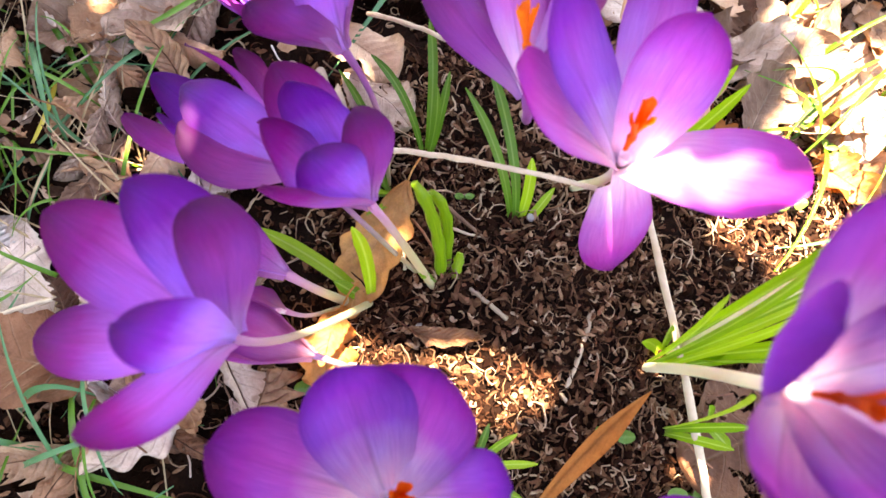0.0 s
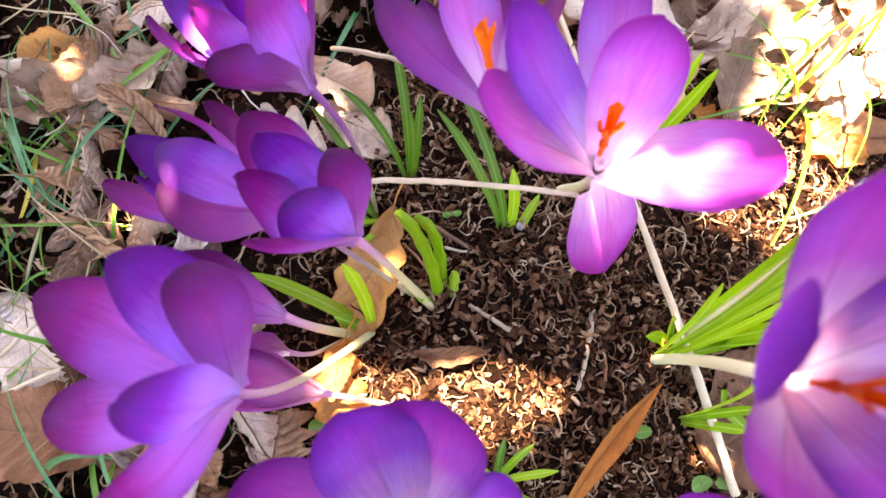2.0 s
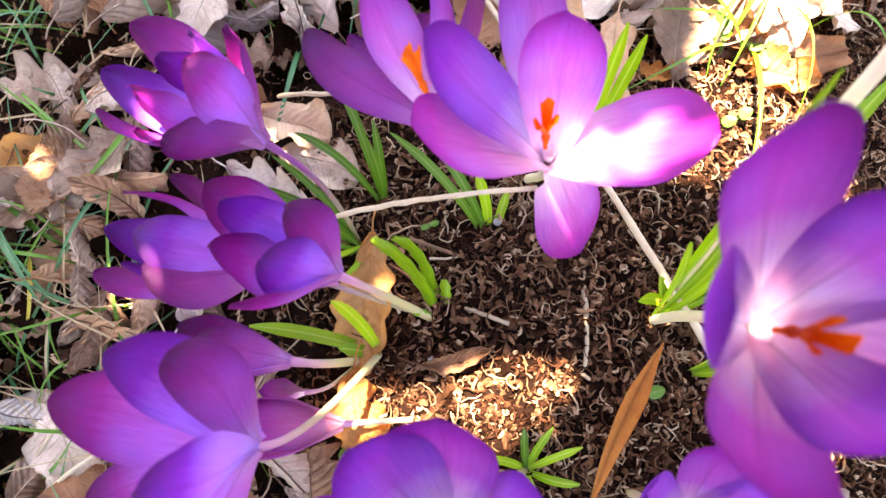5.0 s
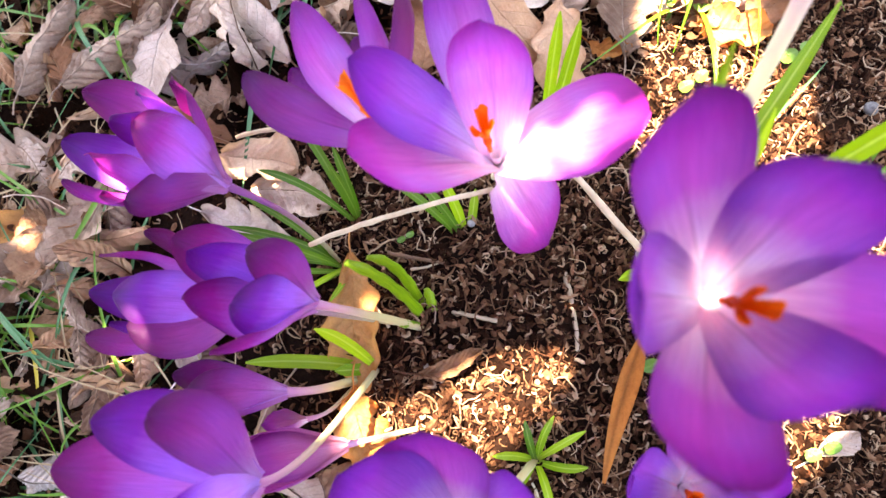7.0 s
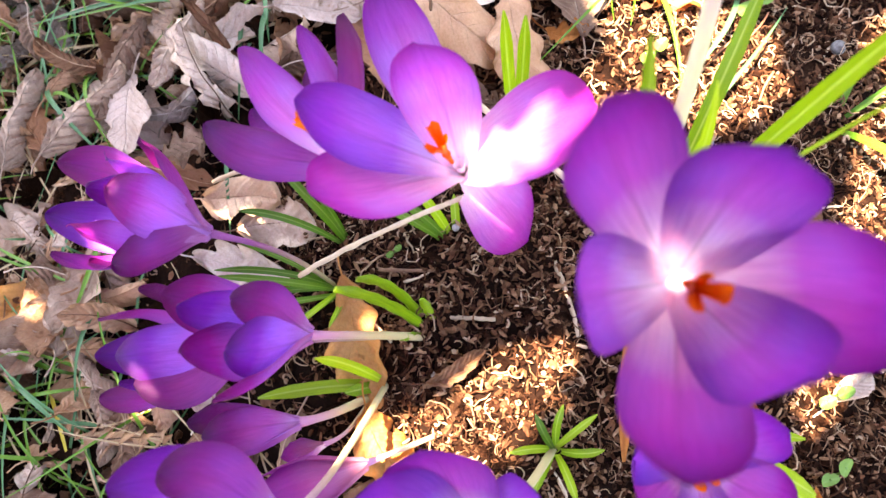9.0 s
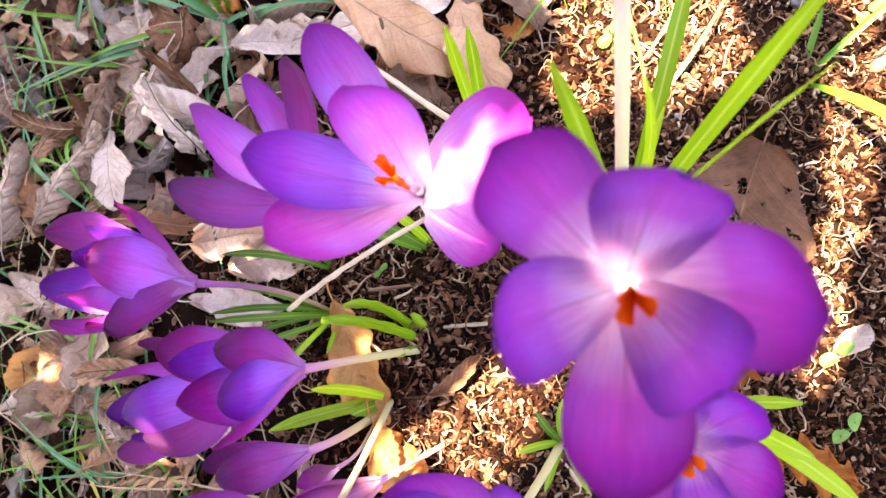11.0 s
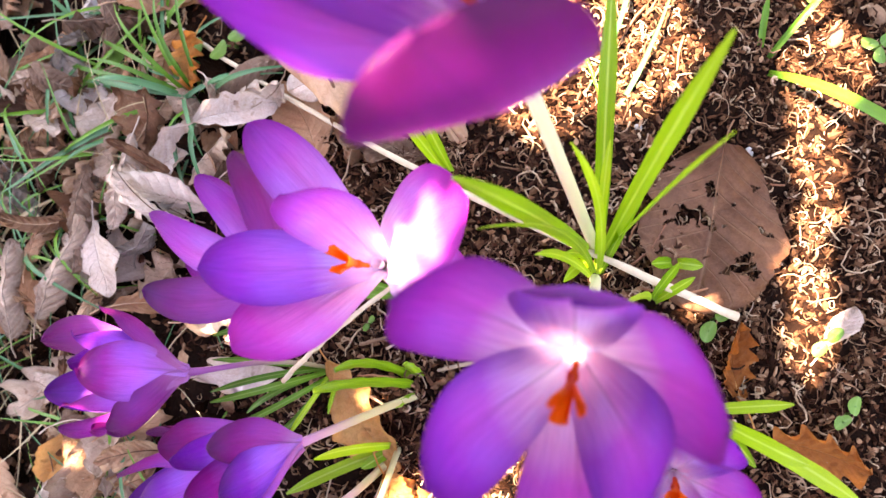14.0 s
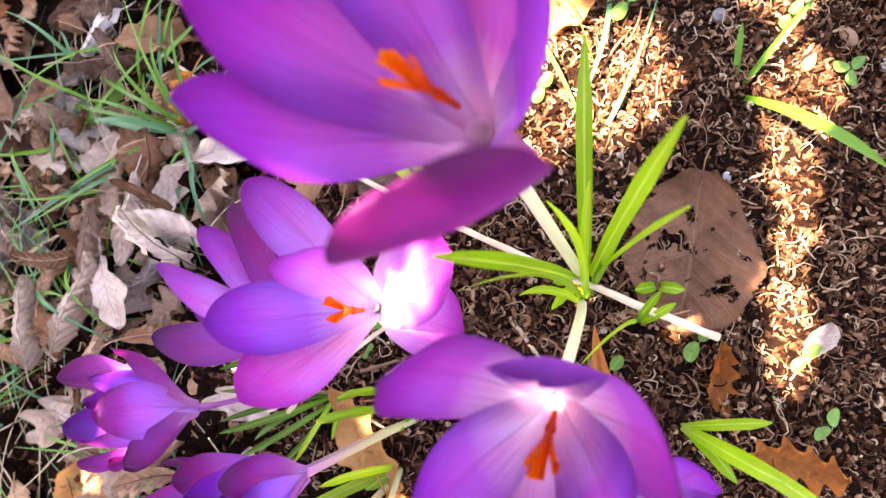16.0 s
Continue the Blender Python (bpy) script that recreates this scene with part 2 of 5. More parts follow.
def leaf_material(name, stops, share, gloss=0.2):
    """A dead leaf: even tan, soft blotches, faint paler veins, darker worn margin."""
    m, n, l, bsdf, out = material(name)
    uv = n.new("ShaderNodeUVMap").outputs[0]
    co = n.new("ShaderNodeTexCoord").outputs["Object"]
    sep = n.new("ShaderNodeSeparateXYZ")
    l.new(uv, sep.inputs[0])
    across = math_node(n, l, "ABSOLUTE", math_node(n, l, "MULTIPLY_ADD", sep.outputs[0], 2.0, -1.0))
    slant = math_node(n, l, "MULTIPLY_ADD", sep.outputs[1], 9.0, math_node(n, l, "MULTIPLY", across, -2.2))
    tiny = noise_node(n, l, 1100, 3, 0.7, co)
    saw = math_node(n, l, "ABSOLUTE", math_node(n, l, "SUBTRACT", math_node(n, l, "FRACT", slant), 0.5))
    vein = math_node(n, l, "SUBTRACT", 1.0, math_node(n, l, "MINIMUM", math_node(n, l, "MULTIPLY", saw, 14.0), 1.0))
    rib = math_node(n, l, "SUBTRACT", 1.0, math_node(n, l, "MINIMUM", math_node(n, l, "MULTIPLY", across, 24.0), 1.0))
    lines = math_node(n, l, "MAXIMUM", math_node(n, l, "MULTIPLY", vein, 0.6), rib)
    big = noise_node(n, l, 45, 3, 0.5, co)
    small = noise_node(n, l, 300, 4, 0.6, co)
    rnd = n.new("ShaderNodeObjectInfo").outputs["Random"]
    f = math_node(n, l, "ADD", math_node(n, l, "MULTIPLY_ADD", small.outputs[0], 0.35, math_node(n, l, "MULTIPLY_ADD", big.outputs[0], 0.7, 0.0)), math_node(n, l, "MULTIPLY_ADD", rnd, 0.85, -0.43))
    r = ramp(n, stops)
    l.new(f, r.inputs[0])
    col = mix_col(n, l, math_node(n, l, "MULTIPLY", lines, 0.13), r.outputs[0], stops[-1][1])
    worn = math_node(n, l, "POWER", across, 12.0)
    col = mix_col(n, l, math_node(n, l, "MULTIPLY", worn, 0.5), col, stops[0][1])
    tr = ramp(n, [(0.35, (0.80, 0.75, 0.70)), (0.6, (1.04, 1.03, 1.02))])
    l.new(tiny.outputs[0], tr.inputs[0])
    col = mix_col(n, l, 0.6, col, tr.outputs[0], "MULTIPLY")
    spots = noise_node(n, l, 150, 2, 0.4, co)
    sr = ramp(n, [(0.70, (1, 1, 1)), (0.76, (0.42, 0.30, 0.22))])
    l.new(spots.outputs[0], sr.inputs[0])
    col = mix_col(n, l, 0.6, col, sr.outputs[0], "MULTIPLY")
    l.new(col, bsdf.inputs["Base Color"])
    bsdf.inputs["Roughness"].default_value = 0.6
    bsdf.inputs["Specular IOR Level"].default_value = gloss
    h = math_node(n, l, "MULTIPLY_ADD", lines, 0.4, math_node(n, l, "MULTIPLY_ADD", tiny.outputs[0], 0.15, math_node(n, l, "MULTIPLY", small.outputs[0], 0.7)))
    bump(n, l, bsdf, h, 0.9, 0.0013)
    thin(n, l, bsdf, out, col, share, (1.0, 0.78, 0.52))
    return m


M_OAK = leaf_material("dead_oak_leaf", [(0.1, (0.085, 0.042, 0.024)), (0.4, (0.24, 0.148, 0.100)), (0.65, (0.44, 0.32, 0.24)), (0.95, (0.66, 0.54, 0.45))], 0.10)
M_OAK_PALE = leaf_material("bleached_oak_leaf", [(0.1, (0.34, 0.235, 0.175)), (0.4, (0.50, 0.395, 0.33)), (0.66, (0.62, 0.525, 0.46)), (0.95, (0.72, 0.645, 0.59))], 0.12)
M_OAK_ORANGE = leaf_material("tan_oak_leaf", [(0.1, (0.26, 0.075, 0.014)), (0.45, (0.55, 0.20, 0.048)), (0.7, (0.66, 0.29, 0.085)), (0.95, (0.72, 0.41, 0.17))], 0.45)
M_OAK_TAN = leaf_material("light_tan_oak_leaf", [(0.1, (0.26, 0.12, 0.06)), (0.45, (0.44, 0.235, 0.13)), (0.7, (0.56, 0.34, 0.21)), (0.95, (0.66, 0.46, 0.31))], 0.25)
M_OAK_BROWN = leaf_material("brown_oak_leaf", [(0.1, (0.06, 0.022, 0.010)), (0.45, (0.18, 0.082, 0.042)), (0.7, (0.31, 0.17, 0.095)), (0.95, (0.46, 0.30, 0.19))], 0.10)
# near-black oak leaf: shade between the leaves is put into its colour
M_OAK_SHADE = leaf_material("shade_dark_oak_leaf", [(0.1, (0.004, 0.002, 0.0012)), (0.45, (0.010, 0.0045, 0.0025)), (0.7, (0.020, 0.009, 0.005)), (0.95, (0.05, 0.026, 0.014))], 0.03, 0.01)
M_OAK_GREY = leaf_material("grey_weathered_leaf", [(0.1, (0.09, 0.070, 0.056)), (0.45, (0.24, 0.195, 0.165)), (0.7, (0.42, 0.36, 0.315)), (0.95, (0.60, 0.55, 0.50))], 0.10)


def green_material(name, dark, light, rib, share, ribw=4.0):
    m, n, l, bsdf, out = material(name)
    uv = n.new("ShaderNodeUVMap").outputs[0]
    sep = n.new("ShaderNodeSeparateXYZ")
    l.new(uv, sep.inputs[0])
    across = math_node(n, l, "ABSOLUTE", math_node(n, l, "MULTIPLY_ADD", sep.outputs[0], 2.0, -1.0))
    fine = noise_node(n, l, 3.0, 4, 0.6, uv, (20.0, 1.5, 1))
    rnd = n.new("ShaderNodeObjectInfo").outputs["Random"]
    r = ramp(n, [(0.25, dark), (0.75, light)])
    l.new(math_node(n, l, "MULTIPLY_ADD", rnd, 0.3, math_node(n, l, "MULTIPLY", fine.outputs[0], 0.7)), r.inputs[0])
    stripe = math_node(n, l, "SUBTRACT", 1.0, math_node(n, l, "MINIMUM", math_node(n, l, "MULTIPLY", across, ribw), 1.0))
    foot = math_node(n, l, "SUBTRACT", 1.0, math_node(n, l, "MINIMUM", math_node(n, l, "MULTIPLY", sep.outputs[1], 9.0), 1.0))
    col = mix_col(n, l, math_node(n, l, "MULTIPLY", math_node(n, l, "MAXIMUM", stripe, foot), 0.45), r.outputs[0], rib)
    l.new(col, bsdf.inputs["Base Color"])
    bsdf.inputs["Roughness"].default_value = 0.28
    bsdf.inputs["Specular IOR Level"].default_value = 0.36
    bump(n, l, bsdf, fine.outputs[0], 0.3, 0.0004)
    thin(n, l, bsdf, out, col, share, (0.95, 1.0, 0.45))
    return m


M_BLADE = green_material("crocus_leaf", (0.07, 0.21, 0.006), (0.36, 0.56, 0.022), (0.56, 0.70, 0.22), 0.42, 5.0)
# darker copy of the crocus leaf green, with shade put into the colour
M_BLADE_SHADE = green_material("shade_toned_crocus_leaf", (0.025, 0.10, 0.008), (0.09, 0.22, 0.015), (0.26, 0.38, 0.12), 0.35)
M_GRASS = green_material("grass_blade", (0.024, 0.105, 0.007), (0.105, 0.265, 0.016), (0.08, 0.19, 0.02), 0.3)
M_GRASS_BLUE = green_material("bluish_grass_blade", (0.016, 0.090, 0.030), (0.068, 0.225, 0.085), (0.07, 0.19, 0.08), 0.25)
M_GRASS_DRY = green_material("dry_grass_blade", (0.28, 0.19, 0.09), (0.52, 0.40, 0.24), (0.55, 0.44, 0.28), 0.2)
M_GRASS_YELLOW = green_material("yellowed_grass_blade", (0.30, 0.24, 0.02), (0.55, 0.42, 0.05), (0.5, 0.42, 0.1), 0.3)
M_CLOVER = green_material("seedling_leaf", (0.06, 0.17, 0.02), (0.16, 0.32, 0.05), (0.2, 0.36, 0.1), 0.35)


# ---- shapes ----
def mm(p):
    return Vector(p) * 0.001


def part(name, bm, mat, parent=None, label="", smooth=True):
    me = bpy.data.meshes.new(name)
    if isinstance(bm, tuple):
        verts, faces, uvs = bm
        me.from_pydata([tuple(v) for v in verts], [], faces)
        if uvs:
            lay = me.uv_layers.new(name="UVMap")
            idx = np.empty(len(me.loops), dtype=np.int32)
            me.loops.foreach_get("vertex_index", idx)
            lay.data.foreach_set("uv", np.asarray(uvs, dtype=np.float32)[idx].ravel())
    else:
        bm.to_mesh(me)
        bm.free()
    if smooth:
        me.polygons.foreach_set("use_smooth", np.ones(len(me.polygons), dtype=bool))
    me.materials.append(mat)
    me.update()
    ob = new(name, me)
    if parent is not None:
        ob.parent = parent
    if label:
        ob["label"] = label
    return ob


def root(name, label, category, group=""):
    ob = new(name)
    ob.empty_display_size = 0.01
    return tagged(ob, label, category, group)


def bez(pts, n):
    """Points along a Bezier curve through its control points' ends."""
    pts = [Vector(p) for p in pts]
    out = []
    for i in range(n):
        t, q = i / (n - 1), pts
        while len(q) > 1:
            q = [a.lerp(b, t) for a, b in zip(q, q[1:])]
        out.append(q[0])
    return out


def bez_at(q, t):
    while len(q) > 1:
        q = [a.lerp(b, t) for a, b in zip(q, q[1:])]
    return q[0]


def frames_along(path):
    """A tangent and two crosswise directions for each point of a path."""
    out, side = [], None
    for i in range(len(path)):
        t = (path[min(i + 1, len(path) - 1)] - path[max(i - 1, 0)]).normalized()
        if side is None:
            side = t.cross(Vector((0, 0, 1)))
            if side.length < 0.2:
                side = t.cross(Vector((0, 1, 0)))
        side = (side - t * side.dot(t)).normalized()
        out.append((t, side, side.cross(t)))
    return out


def tube_geo(path, radii, sides=8, flat=1.0, cap=True):
    verts, faces, uvs = [], [], []
    n = len(path)
    for i, (p, (t, a, b)) in enumerate(zip(path, frames_along(path))):
        r = radii[i] if isinstance(radii, (list, tuple)) else radii
        for k in range(sides):
            ang = 2 * math.pi * k / sides
            verts.append(p + a * (r * math.cos(ang)) + b * (r * flat * math.sin(ang)))
            uvs.append((k / sides, i / (n - 1)))
    for i in range(n - 1):
        for k in range(sides):
            j = (k + 1) % sides
            faces.append((i * sides + k, i * sides + j, (i + 1) * sides + j, (i + 1) * sides + k))
    if cap:
        faces.append(tuple(range(sides))[::-1])
        faces.append(tuple(range((n - 1) * sides, n * sides)))
    return verts, faces, uvs


def joined(geos):
    verts, faces, uvs = [], [], []
    for v, f, u in geos:
        o = len(verts)
        verts += v
        faces += [tuple(i + o for i in q) for q in f]
        uvs += u
    return verts, faces, uvs


def ribbon_geo(ctrl, width, fold=0.3, up=None, n=16, blunt=0.25, twist=0.0, base=0.55):
    """A strap leaf with a keel, along a curve."""
    path = bez([mm(p) for p in ctrl], n)
    verts, faces, uvs = [], [], []
    cols = 5
    for i, (p, (t, a, b)) in enumerate(zip(path, frames_along(path))):
        v = i / (n - 1)
        if up is not None:
            u_ = Vector(up)
            a = t.cross(u_).normalized()
            b = a.cross(t)
        if twist:
            rot = Matrix.Rotation(twist * v, 3, t)
            a, b = rot @ a, rot @ b
        w = width * 0.0005 * (base + (1 - base) * min(1, v / 0.35)) * min(1.0, max(0.04, (1 - v) / blunt)) ** 0.6
        for k in range(cols):
            s = 2 * k / (cols - 1) - 1
            verts.append(p + a * (s * w) + b * (abs(s) * w * fold))
            uvs.append((k / (cols - 1), v))
    for i in range(n - 1):
        for k in range(cols - 1):
            faces.append((i * cols + k, i * cols + k + 1, (i + 1) * cols + k + 1, (i + 1) * cols + k))
    return verts, faces, uvs


def shoot_geo(ctrl, width, n=18):
    """A young strap leaf still rolled into a thick, slightly knuckled shoot."""
    path = bez([mm(p) for p in ctrl], n)
    radii = [0.0005 * width * (0.75 + 0.25 * min(1, i / 5)) * (1 + 0.13 * math.sin(i * 1.9)) * min(1.0, ((n - i) / 3) ** 0.5) for i in range(n)]
    return tube_geo(path, radii, 10, 0.62)


def petal_geo(base, tip, axis, width, bulge=0.12, curl=0.5, wave=0.0, seed=0, back=0.0, side=None, point=0.5, wide=0.58, ring=0.8, rows=26, cols=13):
    """One tepal: from the throat at base to its tip, cupped towards the axis, a little lopsided."""
    rng = random.Random(seed)
    b, t = mm(base), mm(tip)
    ax = Vector(axis).normalized()
    length = (t - b).length
    out = (t - b) - ax * (t - b).dot(ax)
    out.normalize()
    b = b + out * ring * 0.001
    mid = b.lerp(t, 0.5) + out * (bulge * length)
    claw = b.lerp(mid, 0.45) * 0.5 + (b + ax * (0.22 * length)) * 0.5
    late = t.lerp(mid, 0.5) - ax * (back * length) + out * (bulge * 0.35 * length)
    ctrl = [b, claw, mid + out * (bulge * 0.5 * length), late, t]
    steps = [1 - (1 - i / (rows - 1)) ** 1.7 for i in range(rows)]
    path = [bez_at(ctrl, v) for v in steps]
    verts, faces, uvs = [], [], []
    ph, ph2 = rng.uniform(0, 6), rng.uniform(0, 6)
    lop = (1 + rng.uniform(-0.1, 0.1), 1 + rng.uniform(-0.1, 0.1))
    lean = rng.uniform(-0.06, 0.06)
    for i, p in enumerate(path):
        v = steps[i]
        tan = (path[min(i + 1, rows - 1)] - path[max(i - 1, 0)]).normalized()
        sd = Vector(side).normalized() if side is not None else ax.cross(out).normalized()
        sd = (sd - tan * sd.dot(tan)).normalized()
        nrm = sd.cross(tan)
        if nrm.dot(ax - out) < 0:
            nrm = -nrm
        grow = min(1.0, v / wide)
        w = width * 0.0005 * (0.30 + 0.70 * (grow * grow * (3 - 2 * grow)) ** 0.62)
        if v > wide:
            q = (v - wide) / (1 - wide)
            w *= max(0.0, 1 - q ** (2.2 - 0.5 * point)) ** (0.5 + 0.16 * point)
        w = max(w * (1 + 0.04 * math.sin(9 * v + ph2) * v), 0.00025)
        cup = curl * (1.0 - 0.5 * v)
        for k in range(cols):
            s = 2 * k / (cols - 1) - 1
            ws = w * lop[0 if s < 0 else 1]
            ang = s * cup * 1.35
            rad = ws / max(0.15, cup * 1.35)
            off = sd * (rad * math.sin(ang) + lean * length * v * v * 0.5) + nrm * (rad * (1 - math.cos(ang)))
            rip = wave * 0.001 * (math.sin(7 * v + ph + 2 * s) * abs(s) + 0.5 * math.sin(13 * v + ph2) * s * s + 0.35 * math.sin(21 * v + ph + 4 * s) * s * s) * v
            keel = -0.0005 * math.exp(-(s / 0.12) ** 2) * (1 - v)
            verts.append(p + off + nrm * (rip + keel))
            uvs.append((k / (cols - 1), v))
    for i in range(rows - 1):
        for k in range(cols - 1):
            faces.append((i * cols + k, i * cols + k + 1, (i + 1) * cols + k + 1, (i + 1) * cols + k))
    return verts, faces, uvs


def stigma_parts(parent, base, tip, spread=2.4, seed=0):
    """An orange style that splits into three trumpet lobes with ragged ends."""
    rng = random.Random(seed)
    b, t = mm(base), mm(tip)
    ax = (t - b).normalized()
    a = ax.orthogonal().normalized()
    c = ax.cross(a)
    fork = b.lerp(t, 0.34)
    style = part("stigma", tube_geo([b, b.lerp(fork, 0.5), fork, fork + ax * 0.0008], [0.0006, 0.0007, 0.0012, 0.0006], 8), M_STIGMA, parent, "orange three-lobed stigma")
    for k in range(3):
        ang = 2.1 * k + rng.uniform(-0.2, 0.2) + 0.5
        d = a * math.cos(ang) + c * math.sin(ang)
        e = ax.cross(d)
        end = b.lerp(t, rng.uniform(0.88, 1.0)) + d * (spread * rng.uniform(0.0007, 0.0011))
        path = bez([fork - ax * 0.0004, fork.lerp(end, 0.45) - d * 0.0005, fork.lerp(end, 0.8), end], 9)
        verts, faces, uvs = [], [], []
        for i, p in enumerate(path):
            v = i / 8
            w = 0.0007 + 0.0010 * v ** 0.8
            for q in range(9):
                g = (q / 8 - 0.5) * 4.4
                rag = ax * (rng.uniform(-0.0011, 0.0012) if i == 8 else 0.0)
                verts.append(p + e * (w * math.sin(g)) + d * (w * 0.55 * (math.cos(g) - 0.2)) + rag)
                uvs.append((q / 8, v))
        for i in range(8):
            for q in range(8):
                faces.append((i * 9 + q, i * 9 + q + 1, i * 9 + q + 10, i * 9 + q + 9))
        part("lobe", (verts, faces, uvs), M_STIGMA, style)


def ground_z(x, y):
    """The bed's height: a low mound with crumbs."""
    r2 = (x - 0.065) ** 2 + (y - 0.03) ** 2
    z = 0.007 - 0.062 * (1 - math.exp(-r2 / 0.04))
    if r2 < 0.25:
        z += 0.0032 * noise.noise(Vector((x * 30, y * 30, 0.3))) + 0.0030 * noise.noise(Vector((x * 95, y * 95, 2.0)))
    else:
        z += 0.02 * noise.noise(Vector((x * 0.6, y * 0.6, 0.3)))
    return z


def crocus(spec, name="crocus", label="violet crocus in bloom rooted in bark litter"):
    """A crocus: the tube from its root, tepals, stigma, stamens and strap leaves."""
    top = root(name, spec.get("label", label), "flower", "crocuses in the bed")
    b = Vector(spec["base"])
    tips = [Vector(p["tip"]) for p in spec["petals"]]
    ax = Vector(spec["axis"]) if "axis" in spec else sum(((t - b).normalized() for t in tips), Vector()) / len(tips)
    ax.normalize()
    rt = Vector(spec["root"])
    rt.z = ground_z(rt.x * 0.001, rt.y * 0.001) * 1000 - 2
    bend = Vector(spec.get("bend", (0, 0, 0)))
    ctrl = [rt, rt.lerp(b, 0.4) + bend, b - ax * 12, b + ax * 0.6]
    path = bez([mm(p) for p in ctrl], 18)
    r0, r1 = spec.get("tube_r", (1.5, 1.2))
    ring = spec.get("ring", 0.8)
    radii = [0.001 * (r0 + (r1 - r0) * i / 17) for i in range(15)] + [0.001 * (r1 + (ring + 0.5 - r1) * q) if ring > 1 else 0.001 * r1 * (1 + 0.4 * q) for q in (0.3, 0.6, 1.0)]
    part("flower_tube", tube_geo(path, radii, 10, cap=False), spec.get("tube_mat", M_TUBE), top, "pale flower tube")
    if "stigma" in spec:
        funnel = [mm(b + ax * d) for d in (0.6, 1.2, 2.4, 4.5)]
        part("throat", tube_geo(funnel, [0.0001, 0.0010 * ring + 0.0003, 0.0011 * ring + 0.0004, 0.0013 * ring + 0.0006], 12, cap=False), M_THROAT, top, "white throat of the flower")
    for i, p in enumerate(spec["petals"]):
        g = petal_geo(b, p["tip"], p.get("axis", ax), p.get("w", spec.get("w", 19)), p.get("bulge", spec.get("bulge", 0.12)), p.get("curl", 0.55), p.get("wave", 0.5), spec.get("seed", 0) * 31 + i, p.get("back", 0.0), p.get("side"), p.get("point", spec.get("point", 0.5)), p.get("wide", spec.get("wide", 0.58)), spec.get("ring", 0.8))
        mat = p.get("mat", M_PETAL)
        if spec.get("closed"):
            mat = {M_PETAL: M_PETAL_OUT, M_PETAL_PALE: M_PETAL_OUT, M_PETAL_IN: M_PETAL_OUT_IN}.get(mat, mat)
        part("tepal", g, mat, top, p.get("label", ""))
    if "stigma" in spec:
        s0, s1 = spec["stigma"]
        stigma_parts(top, s0, s1, spec.get("spread", 2.4), spec.get("seed", 0))
    for bl in spec.get("blades", ()):
        if bl.get("thick"):
            part("leaf_blade", shoot_geo(bl["c"], bl["w"]), M_BLADE, top, "thick rolled green shoot")
            continue
        part("leaf_blade", ribbon_geo(bl["c"], bl.get("w", 4.5), bl.get("fold", 0.35), bl.get("up"), 16, bl.get("blunt", 0.25)), bl.get("mat", M_BLADE), top, "green strap leaf with a pale midrib")
    return top


